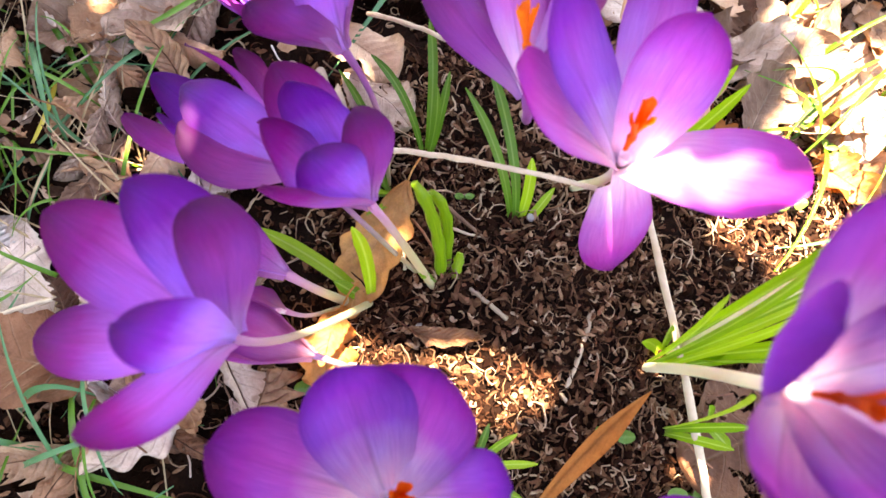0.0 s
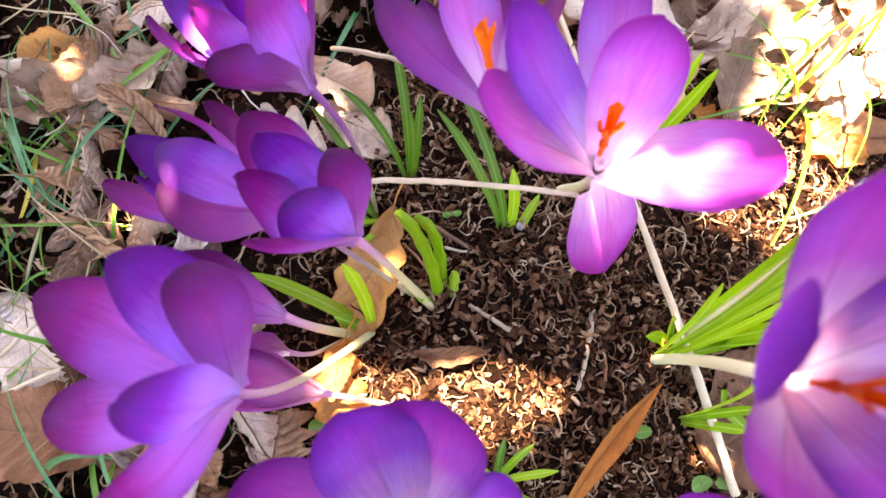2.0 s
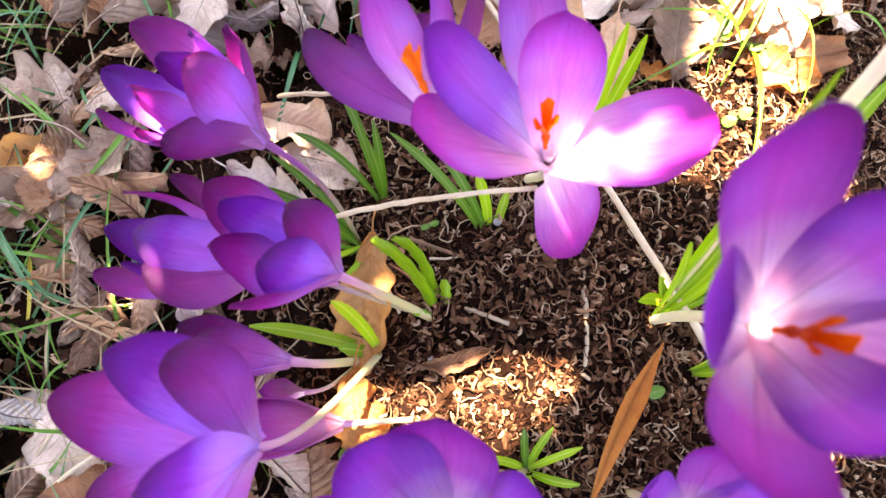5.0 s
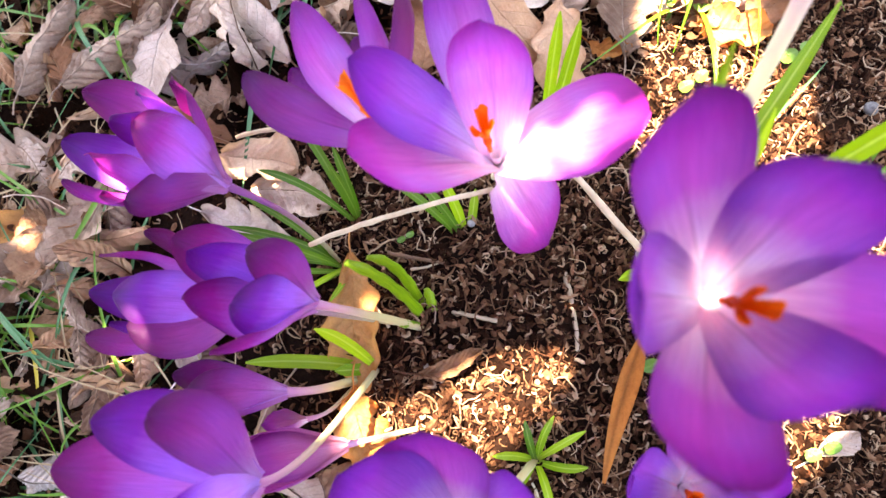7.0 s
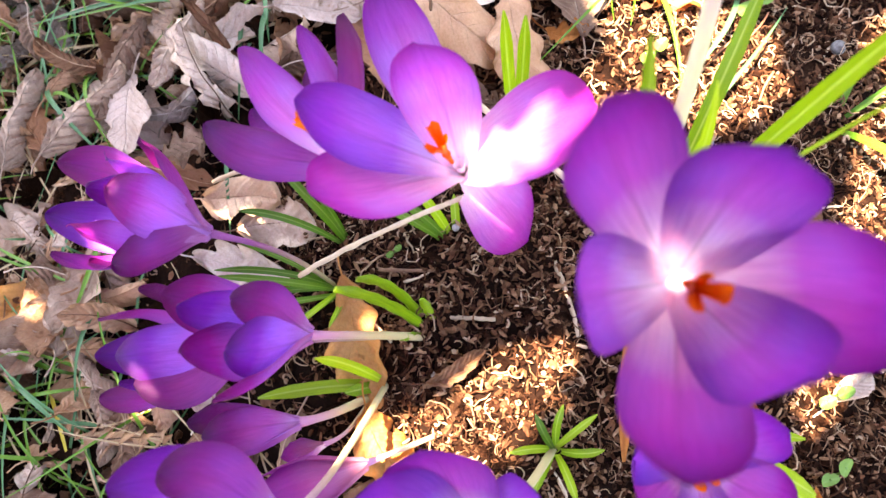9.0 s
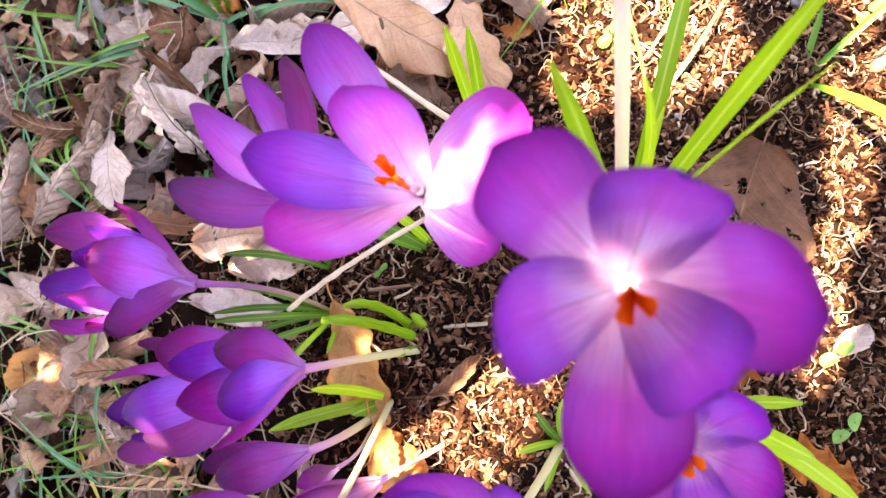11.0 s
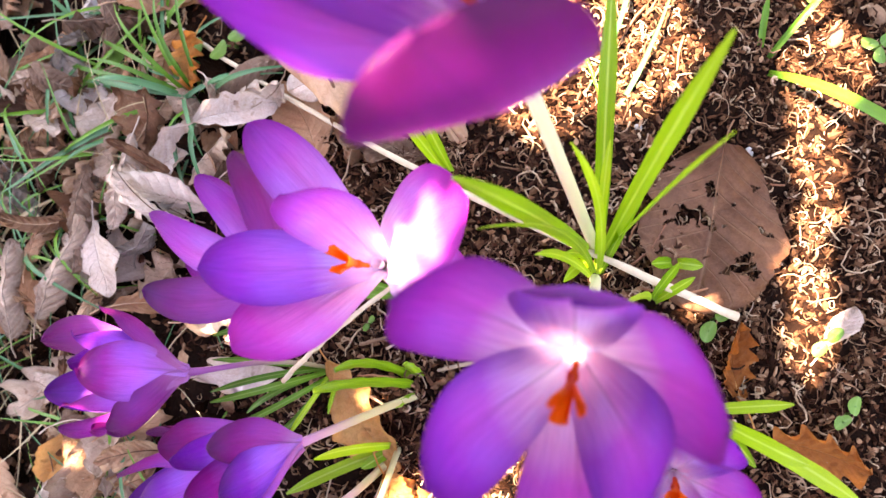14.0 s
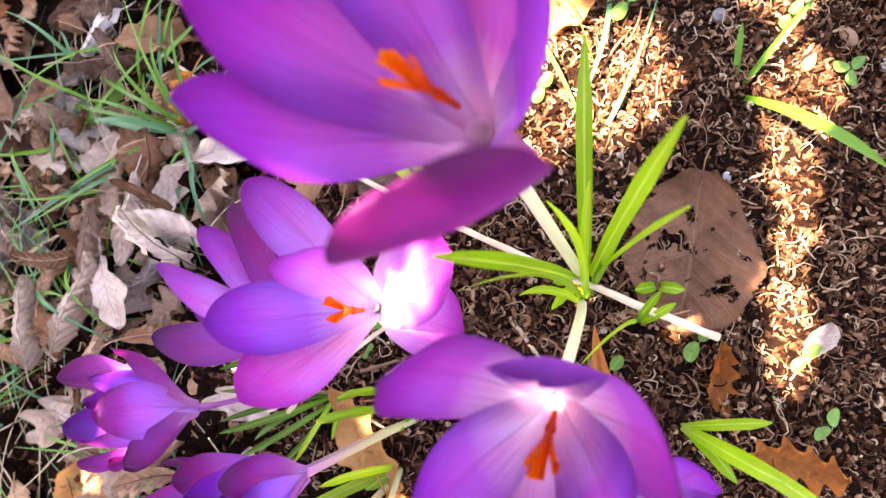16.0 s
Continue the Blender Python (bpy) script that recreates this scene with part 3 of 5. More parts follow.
def oak_geo(length, width, lobes, roll, bend, seed, rows=64, cols=15, holes=0.0, ridge=1.0):
    """A dead oak leaf lying along +x: lobed outline, creased midrib, curled blade."""
    rng = random.Random(seed)
    L, W = length * 0.001, width * 0.0005
    off = Vector((rng.uniform(0, 50), rng.uniform(0, 50), 0))
    ph = [rng.uniform(-0.5, 0.5) for _ in range(2)]
    lobe_depth = 0.08 if holes else rng.choice((0.10, 0.18, 0.28, 0.42))
    crumple = rng.uniform(0.7, 1.7)
    margin = rng.uniform(-1.2, 2.6)
    verts, faces, uvs = [], [], []
    for i in range(rows):
        v = i / (rows - 1)
        env = math.sin(math.pi * min(1, v * 0.97 + 0.03) ** 1.25) ** (0.5 if holes else 0.7)
        ang = bend * (v - 0.4)
        for k in range(cols):
            s = 2 * k / (cols - 1) - 1
            sidep = ph[0] if s < 0 else ph[1]
            sinus = 0.5 + 0.5 * math.cos(2 * math.pi * (lobes * v + 0.4 * sidep + 0.22 * noise.noise(Vector((v * 4, 5 if s < 0 else 1, seed)))))
            lob = 1.0 - lobe_depth * sinus ** 1.7 + 0.12 * noise.noise(Vector((v * 7, 3 if s < 0 else 8, seed))) + 0.05 * noise.noise(Vector((v * 30, 6 if s < 0 else 2, seed)))
            w = W * env * max(0.12, lob)
            y = s * w
            x = L * v + 0.12 * w * abs(s)
            c = roll * (0.6 + 0.8 * v)
            a = s * c * (w / W)
            if abs(c) > 0.05:
                rad = W / c
                yy, zz = rad * math.sin(a), rad * (1 - math.cos(a))
            else:
                yy, zz = y, 0.0
            n1 = noise.noise(Vector((x * 45, y * 45, 0)) + off)
            n2 = noise.noise(Vector((x * 130, y * 130, 5)) + off)
            wave = math.cos(2 * math.pi * (9 * v - 2.2 * abs(s)))
            zz += crumple * (0.0055 * n1 * (0.25 + abs(s)) + 0.0010 * n2) - ridge * 0.0008 * wave * min(1, 3 * abs(s)) * (1 - 0.65 * s * s) + margin * 0.0022 * abs(s) ** 4 * math.cos(lobes * 6.28 * v + 2.5 + 3 * s)
            zz += -0.0006 * math.exp(-(s / 0.1) ** 2)
            r = L / bend if abs(bend) > 0.05 else None
            if r:
                X, Z = (r - zz) * math.sin(ang), r - (r - zz) * math.cos(ang)
            else:
                X, Z = x - 0.4 * L, zz
            verts.append(Vector((X, yy + 0.003 * math.sin(3 * v + seed), Z)))
            uvs.append((k / (cols - 1), v))
    for i in range(rows - 1):
        for k in range(cols - 1):
            if holes:
                cx, cy = (i + 0.5) / rows, (k + 0.5) / cols
                if noise.noise(Vector((cx * 8, cy * 6, seed * 1.7))) + 0.35 * noise.noise(Vector((cx * 25, cy * 19, seed))) > holes and 0.2 < cx < 0.8:
                    continue
            faces.append((i * cols + k, i * cols + k + 1, (i + 1) * cols + k + 1, (i + 1) * cols + k))
    return verts, faces, uvs


def oak_leaf(x, y, turn, length=60, width=32, mat=None, lift=1.5, tilt=(0, 0), lobes=4.5, roll=0.5, bend=0.3, seed=1, holes=0.0, label="dead brown oak leaf lying on the bed", ridge=1.0):
    nr, nc = (150, 61) if holes else (64, 15)
    ob = part("oak_leaf", oak_geo(length, width, lobes, roll, bend, seed, nr, nc, holes=holes, ridge=ridge), mat or M_OAK)
    x, y = x * 0.001, y * 0.001
    arch = (abs(roll) > 0.75 and seed % 4 and 99 < seed < 900) or (roll > 1.5 and 900 <= seed < 1000)
    rise = width * 0.0005 * (1 - math.cos(min(abs(roll), 3.0))) / abs(roll) * 0.8 if arch else 0.0
    ob.matrix_world = pose(x, y, ground_z(x, y) + lift * 0.001 + rise, tilt[0] + (180 if arch else 0), tilt[1], turn)
    tagged(ob, label, "leaf", "dead leaves on the bed")
    rib = [Vector(ob.data.vertices[i * nc + nc // 2].co) + Vector((0, 0, -0.0002)) for i in range(0, nr, nr // 16)]
    back = (rib[0] - rib[1]).normalized()
    stalk = [rib[0] + back * 0.008 + Vector((0, 0.001, 0.0008)), rib[0] + back * 0.004, *rib]
    part("midrib", tube_geo(stalk, [0.00034 - 0.00024 * i / len(stalk) for i in range(len(stalk))], 5), mat or M_OAK, ob, "raised midrib and stalk")
    return ob


# ---- the ground ----
def ground():
    """One sheet from the bed out to the horizon, fine where the bed is."""
    inner = np.arange(-0.32, 0.3201, 0.0032)
    outer = 0.32 * 1.35 ** np.arange(1, 18)
    axis = np.concatenate([-outer[::-1], inner, outer])
    verts = [(x + 0.06, y + 0.05, ground_z(x + 0.06, y + 0.05)) for y in axis for x in axis]
    n = len(axis)
    faces = [(j * n + i, j * n + i + 1, (j + 1) * n + i + 1, (j + 1) * n + i) for j in range(n - 1) for i in range(n - 1)]
    ob = part("ground", (verts, faces, None), M_SOIL)
    tagged(ob, "dark crumbly soil under the bark litter", "ground", "", "structure")


ground()

# ---- the crocuses ----
IN, DK, PL, TH, TI, LI = M_PETAL_IN, M_PETAL_DARK, M_PETAL_PALE, M_PETAL_THROAT, M_PETAL_THROAT_IN, M_PETAL_LILAC
# the wide-open flower in the middle of the bed
crocus(dict(
    label="wide-open violet crocus with a white throat and orange stigma", base=(66, 56, 74), root=(76, 70, 0), axis=(0.02, 0.25, 0.97), w=20, seed=1,
    stigma=((64.5, 57.5, 82), (63, 60.5, 99)), spread=3.0, tube_mat=M_TUBE_CREAM,
    # first tepal takes the pale material: its sunlight is put into the colour
    petals=[dict(tip=(95, 43, 107), w=28, bulge=0.02, curl=0.35, mat=PL), dict(tip=(72, 34, 51), w=24, bulge=0.1, curl=0.6, mat=PL),
            dict(tip=(32.5, 65, 108), w=24, mat=PL), dict(tip=(43, 85, 107.5), w=20, mat=IN), dict(tip=(75, 104, 92), w=17.5, mat=LI), dict(tip=(70.5, 73.6, 117), w=19.5, mat=LI)],
    blades=[dict(c=((56, 55, 0), (54, 66, 22), (46, 82, 38), (38.4, 96, 45)), w=3.2, mat=M_BLADE_SHADE), dict(c=((55, 56, 0), (50, 66, 22), (42, 78, 34), (33, 88, 40)), w=3, mat=M_BLADE_SHADE),
            dict(c=((57, 56, 0), (58, 62, 14), (57, 68, 22), (56, 72, 27)), w=3.5), dict(c=((58, 55, 0), (62, 60, 10), (66, 66, 16)), w=3)]))
# the nearest flower
crocus(dict(
    label="large violet crocus seen into its pale throat", base=(81.5, 2, 115), root=(99, 10, 0), bend=(10, 2, -6), w=23, seed=2, ring=1.5, tube_r=(1.7, 1.5), tube_mat=M_TUBE_CREAM,
    stigma=((80.5, 1, 124), (75.5, -1, 152)), spread=3.0,
    wide=0.56, point=0.3,
    petals=[dict(tip=(74.5, 28, 172), w=21, mat=TH), dict(tip=(89.5, 9.5, 171), w=21.5, mat=TI), dict(tip=(90.2, -17, 171), w=23, mat=TH), dict(tip=(73.5, -16, 171), w=20, mat=TI),
            dict(tip=(55, -18.5, 167), w=22, mat=TH), dict(tip=(57.2, 9, 168), w=19.5, mat=TI)],
    blades=[dict(c=((99, 10, 0), (100, 15, 30), (99, 22, 55), (93, 25, 74)), w=3), dict(c=((100, 10, 0), (106, 18, 45), (104, 26, 95), (90, 32, 128)), w=2.8),
            dict(c=((100, 10, 0), (112, 17, 36), (122, 24, 52), (132, 29, 58)), w=2.7), dict(c=((100, 9, 0), (112, 11, 26), (122, 13, 36), (132, 14, 40)), w=2.8),
            dict(c=((100, 9, 0), (112, 15, 48), (118, 22, 84), (117, 30, 110)), w=2.7)]))
# the flower that comes into view last
crocus(dict(
    label="tall violet crocus with upright cup and orange stigma", base=(119, 43.5, 140), root=(107, 14, 0), w=25, ring=1.6, seed=3, tube_r=(2.0, 1.6), tube_mat=M_TUBE_CREAM,
    stigma=((120, 49, 150), (116.5, 53, 181)), spread=2.6,
    petals=[dict(tip=(93, 74, 187), w=23, mat=M_PETAL_DEEP_IN), dict(tip=(104, 34, 206), w=31, mat=DK, bulge=0.19, point=0.0, wide=0.76, curl=0.35, side=(0.86, -0.51, -0.2)), dict(tip=(112, 86, 189), w=25, mat=M_PETAL_DEEP), dict(tip=(132, 76, 194), w=22, mat=M_PETAL_DEEP_IN),
            dict(tip=(145, 50, 190), w=25, mat=M_PETAL_DEEP), dict(tip=(133, 38, 201), w=25, mat=M_PETAL_DEEP_IN)],
    blades=[dict(c=((108, 14, 0), (122, 24, 40), (142, 38, 70), (160, 50, 85)), w=4.8), dict(c=((108, 13, 0), (122, 14, 50), (132, 15, 100), (141, 14, 149)), w=4.8),
            dict(c=((108, 12, 0), (118, 10, 50), (124, 7, 100), (129, 4, 143)), w=4.4), dict(c=((106, 14, 0), (104, 22, 50), (100, 30, 105), (94.6, 36.5, 151)), w=5),
            dict(c=((106, 13, 0), (103, 16, 8), (97, 18, 15), (92, 17, 20)), w=4), dict(c=((106, 14, 0), (103, 20, 14), (100, 22, 24)), w=3.5)]))
# two flowers beside the hanging tan leaf
crocus(dict(
    label="half-open violet crocus leaning over dead leaves", closed=True, base=(6, 48.5, 54), root=(29, 34, 0), bend=(-2, 2, 4), w=18, seed=4, tube_r=(1.4, 1.1), tube_mat=M_TUBE_WHITE,
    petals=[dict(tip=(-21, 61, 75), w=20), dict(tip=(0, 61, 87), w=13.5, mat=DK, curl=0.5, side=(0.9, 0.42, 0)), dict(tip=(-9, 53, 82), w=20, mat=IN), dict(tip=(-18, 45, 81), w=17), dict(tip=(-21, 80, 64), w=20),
            dict(tip=(-14, 72, 76), w=20, mat=IN)],
    blades=[dict(c=((31, 34, -2), (31, 42, 16), (25, 52, 38), (18, 57, 46)), w=3.8, thick=True), dict(c=((31, 35, -2), (34, 46, 10), (31, 56, 28), (24, 58, 34)), w=3.6, thick=True),
            dict(c=((32, 34, -2), (36, 38, 8), (36, 44, 13)), w=3.6, thick=True), dict(c=((31, 33, -2), (28, 36, 10), (23, 37, 17)), w=2.6, thick=True)]))
crocus(dict(
    label="small violet crocus opening beside another flower", closed=True, base=(-13, 60, 42), root=(24, 38, 0), w=19, seed=5, tube_r=(0.8, 0.9), point=0.4, bulge=0.15, wide=0.5,
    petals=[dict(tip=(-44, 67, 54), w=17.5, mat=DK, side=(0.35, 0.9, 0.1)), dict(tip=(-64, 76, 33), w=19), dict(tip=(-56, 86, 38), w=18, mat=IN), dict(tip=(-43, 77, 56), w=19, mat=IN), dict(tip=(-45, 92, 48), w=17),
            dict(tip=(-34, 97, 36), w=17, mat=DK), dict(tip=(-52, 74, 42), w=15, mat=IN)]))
# the big flower at the edge with two buds behind it
crocus(dict(
    label="open violet crocus leaning out on a cream stalk", closed=True, base=(-24, 12, 70), root=(9, 29, 0), bend=(0, -4, 10), w=20, seed=6, tube_r=(1.2, 0.9), tube_mat=M_TUBE_WHITE,
    petals=[dict(tip=(-42, 40, 100), w=20, mat=IN, side=(0.84, 0.54, 0)), dict(tip=(-64, 36, 81), w=22), dict(tip=(-69, 11, 64), w=20), dict(tip=(-38, 10, 116), w=18, mat=IN), dict(tip=(-45, -8, 106), w=12, side=(0.52, -0.85, 0)),
            dict(tip=(-29, 35, 104), w=17, mat=DK, side=(0.96, 0.28, -0.2))],
    blades=[dict(c=((9, 29, 0), (8, 36, 22), (5, 42, 38), (1.5, 44, 46)), w=4), dict(c=((8, 29, 0), (0, 36, 10), (-14, 44, 14), (-28, 50, 12)), w=4.5),
            dict(c=((9, 29, 0), (2, 32, 8), (-3, 34, 12)), w=4)]))
crocus(dict(
    label="closed violet crocus bud behind an open flower", closed=True, base=(-16, 33, 30), root=(4, 28, 0), w=14, seed=7, tube_mat=M_TUBE_WHITE,
    petals=[dict(tip=(-43, 52, 38), w=16, mat=DK), dict(tip=(-38, 45, 47), w=15, mat=DK), dict(tip=(-42, 40, 40), w=14, mat=IN)]))
crocus(dict(
    label="closed pinkish crocus bud low over the litter", base=(-8, 11, 22), root=(16, 4, 0), w=14, seed=8, tube_r=(0.9, 0.9), tube_mat=M_TUBE_WHITE,
    petals=[dict(tip=(-36, 20, 44), w=16, mat=M_PETAL_SHEATH), dict(tip=(-38, 12, 40), w=16, mat=M_PETAL_SHEATH), dict(tip=(-34, 26, 40), w=13, mat=M_PETAL_SHEATH)]))
crocus(dict(
    label="tiny pink crocus bud still in its sheath", base=(-17, 24, 17), root=(2, 28, 0), w=6, seed=14, tube_r=(0.6, 0.7), tube_mat=M_TUBE_WHITE,
    petals=[dict(tip=(-28, 28, 27), w=7, mat=M_PETAL_SHEATH), dict(tip=(-27, 24, 29), w=6, mat=PL), dict(tip=(-26, 30, 24), w=6, mat=M_PETAL_SHEATH)]))
# the flower at the near edge
crocus(dict(
    label="open violet crocus with pale inside and orange stigma", base=(12, -24, 60), root=(42, -22, 0), bend=(4, 0, 4), w=22, seed=9, tube_mat=M_TUBE_WHITE,
    stigma=((12.5, -23, 66), (14, -20, 84)),
    petals=[dict(tip=(-26, -11, 87), w=28, mat=TH), dict(tip=(-1, 5, 96), w=25, mat=TI), dict(tip=(19, 5, 97), w=27, mat=TH), dict(tip=(34, -18, 96), w=18, mat=TI), dict(tip=(22, -44, 98), w=22), dict(tip=(-8, -42, 96), w=20, mat=IN)],
    blades=[dict(c=((42, -22, 2), (37, -16, 14), (30, -13, 18)), w=2.8), dict(c=((43, -22, 2), (46, -15, 14), (53, -11, 18)), w=2.8), dict(c=((43, -23, 2), (48, -28, 14), (55, -30, 16)), w=2.8),
            dict(c=((42, -23, 2), (41, -30, 14), (38, -38, 16)), w=2.8), dict(c=((43, -22, 2), (50, -20, 14), (60, -20, 15)), w=2.6), dict(c=((42, -22, 2), (42, -15, 16), (44, -8, 20)), w=2.6, mat=M_BLADE_SHADE),
            dict(c=((41, -23, 2), (35, -24, 14), (28, -28, 16)), w=2.6)]))
# the low flower under the nearest one
crocus(dict(
    label="small open violet crocus low in the bed", base=(69, -38, 62), root=(72, -40, 0), w=17, seed=10, stigma=((68.5, -38, 68), (66, -38, 86)),
    petals=[dict(tip=(49, -34, 92), w=17), dict(tip=(56, -23, 94), w=15, mat=IN), dict(tip=(78, -22, 92), w=17), dict(tip=(86, -38, 93), w=15, mat=IN), dict(tip=(76, -54, 92), w=17), dict(tip=(57, -52, 93), w=15, mat=IN)],
    blades=[dict(c=((84, -44, 0), (88, -54, 30), (90, -62, 44), (92, -68, 46)), w=5), dict(c=((84, -45, 0), (90, -60, 28), (92, -74, 40), (92, -86, 44)), w=5.5),
            dict(c=((84, -45, 0), (86, -52, 20), (82, -62, 30)), w=5), dict(c=((84, -44, 0), (96, -52, 22), (104, -60, 28)), w=4)]))
# two flowers behind
crocus(dict(
    label="violet crocus facing away with orange stigma", base=(44, 74, 70), root=(60, 97, 0), w=19, seed=11, stigma=((42.5, 80, 76), (40, 91, 85)),
    petals=[dict(tip=(37, 117, 82), w=18, mat=LI), dict(tip=(18, 108, 77), w=15, curl=0.6, mat=DK, side=(0.8, 0.6, 0)), dict(tip=(55, 113, 80), w=17, mat=LI), dict(tip=(65.5, 109, 81), w=18, mat=DK), dict(tip=(30, 112, 60), w=18), dict(tip=(50, 112, 60), w=18)]))
crocus(dict(
    label="violet crocus cup with sunlit pink edges", closed=True, base=(-2, 92, 50), root=(14, 66, 0), bend=(4, 6, 6), w=22, seed=12, tube_r=(0.8, 1.0), point=0.35, bulge=0.16, wide=0.52,
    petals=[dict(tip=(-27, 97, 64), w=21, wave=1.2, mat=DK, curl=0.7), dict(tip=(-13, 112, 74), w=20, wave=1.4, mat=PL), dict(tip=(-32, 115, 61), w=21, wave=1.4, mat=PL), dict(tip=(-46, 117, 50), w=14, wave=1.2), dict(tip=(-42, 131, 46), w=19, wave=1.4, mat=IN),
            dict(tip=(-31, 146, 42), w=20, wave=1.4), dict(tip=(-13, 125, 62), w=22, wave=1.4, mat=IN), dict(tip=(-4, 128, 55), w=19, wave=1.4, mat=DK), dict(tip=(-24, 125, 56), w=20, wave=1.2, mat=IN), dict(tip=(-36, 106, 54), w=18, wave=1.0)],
    blades=[dict(c=((14, 66, 0), (8, 70, 24), (-2, 78, 34), (-12, 86, 34)), w=2.6, mat=M_BLADE_SHADE), dict(c=((14, 67, 0), (8, 76, 18), (-2, 84, 24), (-14, 92, 22)), w=2.4, mat=M_BLADE_SHADE),
            dict(c=((13, 65, 0), (4, 66, 20), (-8, 72, 26), (-20, 78, 22)), w=2.4, mat=M_BLADE_SHADE), dict(c=((13, 65, 0), (4, 62, 14), (-6, 62, 18), (-18, 66, 14)), w=2.2, mat=M_BLADE_SHADE), dict(c=((15, 66, 0), (8, 62, 16), (0, 60, 22), (-8, 60, 22)), w=2.2),
            dict(c=((14, 67, 0), (10, 78, 16), (4, 88, 24), (-4, 98, 24)), w=2.4, mat=M_BLADE_SHADE), dict(c=((14, 66, 0), (6, 72, 14), (-6, 78, 16), (-16, 80, 10)), w=2.2, mat=M_BLADE_SHADE), dict(c=((15, 64, 0), (12, 58, 12), (6, 54, 18)), w=2.2)]))


# ---- an unseen oak added over the bed to shade it, with last year's leaves ----
def shade_oak():
    top = root("unseen_shade_oak", "unseen oak added to shade the bed from a low bough", "tree")
    rng = random.Random(9)
    up = Vector((ce * math.cos(radians(SUN_AZ)), ce * math.sin(radians(SUN_AZ)), se)) / se
    # openings set where sun patches should fall: centre, half-lengths and turn
    gaps = ((88, 21, 20, 5, -35), (200, 123, 40, 20, 20), (177, 151, 14, 12, 0), (208, -5, 22, 10, 30), (177, -25, 12, 7, 40), (147, -44, 20, 6, 33), (176, 50, 24, 18, 30), (152, 65, 26, 15, 15), (177, 95, 24, 14, 0))
    gaps += ((126, -57, 12, 4, 33), (0, 12, 6, 4, 0), (-32, 107, 1, 1, 0), (114, -22, 4, 2, 0), (-70, 80, 2, 2, 0), (242, 26, 10, 12, 0), (18, 43, -1, 7, 0), (26, 43, -2, -2, 0), (-2, 9, 1, 3, 0), (-28, 98, 4, 3, 0), (-9, 90, -1, -1, 0), (109, 6, 1, 0, 0))
    gaps += ((-39, 52, 1, 1, 0), (-11, 114, 2, 1, 0), (1, 105, 1, 1, 0), (50, 41, -2, -2, 0), (78, 35, 1, -1, 0), (90, -30, 0.5, -0.5, 0), (117, -25, 1, 0, 0), (-91, 142, 2, 2, 0), (-41, 187, -2, -1, 0), (-54, 195, -1, -1, 0))

    # outline of the sunlit patch on the soil, left free of leaves
    clear = ((2, 17), (16, 13), (28, 13), (46, 13), (66, 0), (48, -11), (34, -13), (19, -18), (8, -2))

    def in_clear(x, y):
        inside = False
        for (x0, y0), (x1, y1) in zip(clear, clear[1:] + clear[:1]):
            if (y0 > y) != (y1 > y) and x < x0 + (y - y0) * (x1 - x0) / (y1 - y0):
                inside = not inside
        return inside

    def is_gap(x, y, grow):
        if any(in_clear(x + grow * i, y + grow * j) for i in (-0.7, 0, 0.7) for j in (-0.7, 0, 0.7)):
            return True
        for cx, cy, rx, ry, a in gaps:
            c, s = math.cos(radians(a)), math.sin(radians(a))
            u, v = (x - cx) * c + (y - cy) * s, -(x - cx) * s + (y - cy) * c
            if (u / (rx + grow)) ** 2 + (v / (ry + grow)) ** 2 < 1:
                return True
        return False

    def small_leaf(c, size):
        m = Euler((rng.uniform(-0.6, 0.6), rng.uniform(-0.6, 0.6), rng.uniform(0, 6.28))).to_matrix()
        l, w = size * rng.uniform(0.012, 0.016), size * rng.uniform(0.009, 0.011)
        outline = ((-l, 0, 0), (-l * 0.4, w, 0.001), (l * 0.1, w * 0.7, 0), (l * 0.5, w, 0.001), (l, 0, 0), (l * 0.5, -w, 0.001), (l * 0.1, -w * 0.7, 0), (-l * 0.4, -w, 0.001))
        return [c + m @ Vector(p) for p in outline], [tuple(range(8))], [(0.5, 0.5)] * 8

    # leaf screen out of view: blocks the sun wherever no opening is left
    geos = []
    for i in range(-48, 77):
        for j in range(-48, 84):
            x, y = i * 6 + rng.uniform(-1.6, 1.6), j * 6 + rng.uniform(-1.6, 1.6)
            d = math.hypot((x - 70) / 250, (y - 75) / 260) / (1 + 0.22 * noise.noise(Vector((math.atan2(y - 75, x - 70) * 1.3, 4.0, 0))))
            if is_gap(x, y, 6.5) or d > 1.5 or (d > 1 and rng.random() < (d - 1) * 2 + 0.25):
                continue
            geos.append(small_leaf(mm((x, y, 0)) + up * rng.uniform(0.56, 0.72), 0.64))
    part("withered_leaves", joined(geos), M_OAK_BROWN, top, "withered brown foliage of the added oak")
    for k in range(9):
        a = mm((-230 + 62 * k, -170 + 30 * math.sin(k * 2.1), 0)) + up * 0.72
        path = bez([a, a + Vector((0.03, 0.15, 0.01)), a + Vector((-0.04, 0.32, 0)), a + Vector((0.02, 0.52 + 0.06 * math.cos(k), 0.01))], 12)
        part("twig", tube_geo(path, [0.002 - 0.0012 * i / 11 for i in range(12)], 6), M_TWIG_DARK, top)
    path = bez([(-1.28, -0.9, 0.9), (-0.6, -0.35, 0.82), mm((60, -172, 0)) + up * 0.72, mm((320, -170, 0)) + up * 0.73], 16)
    part("bough", tube_geo(path, [0.03 - 0.024 * i / 15 for i in range(16)], 10), M_TWIG_DARK, top)
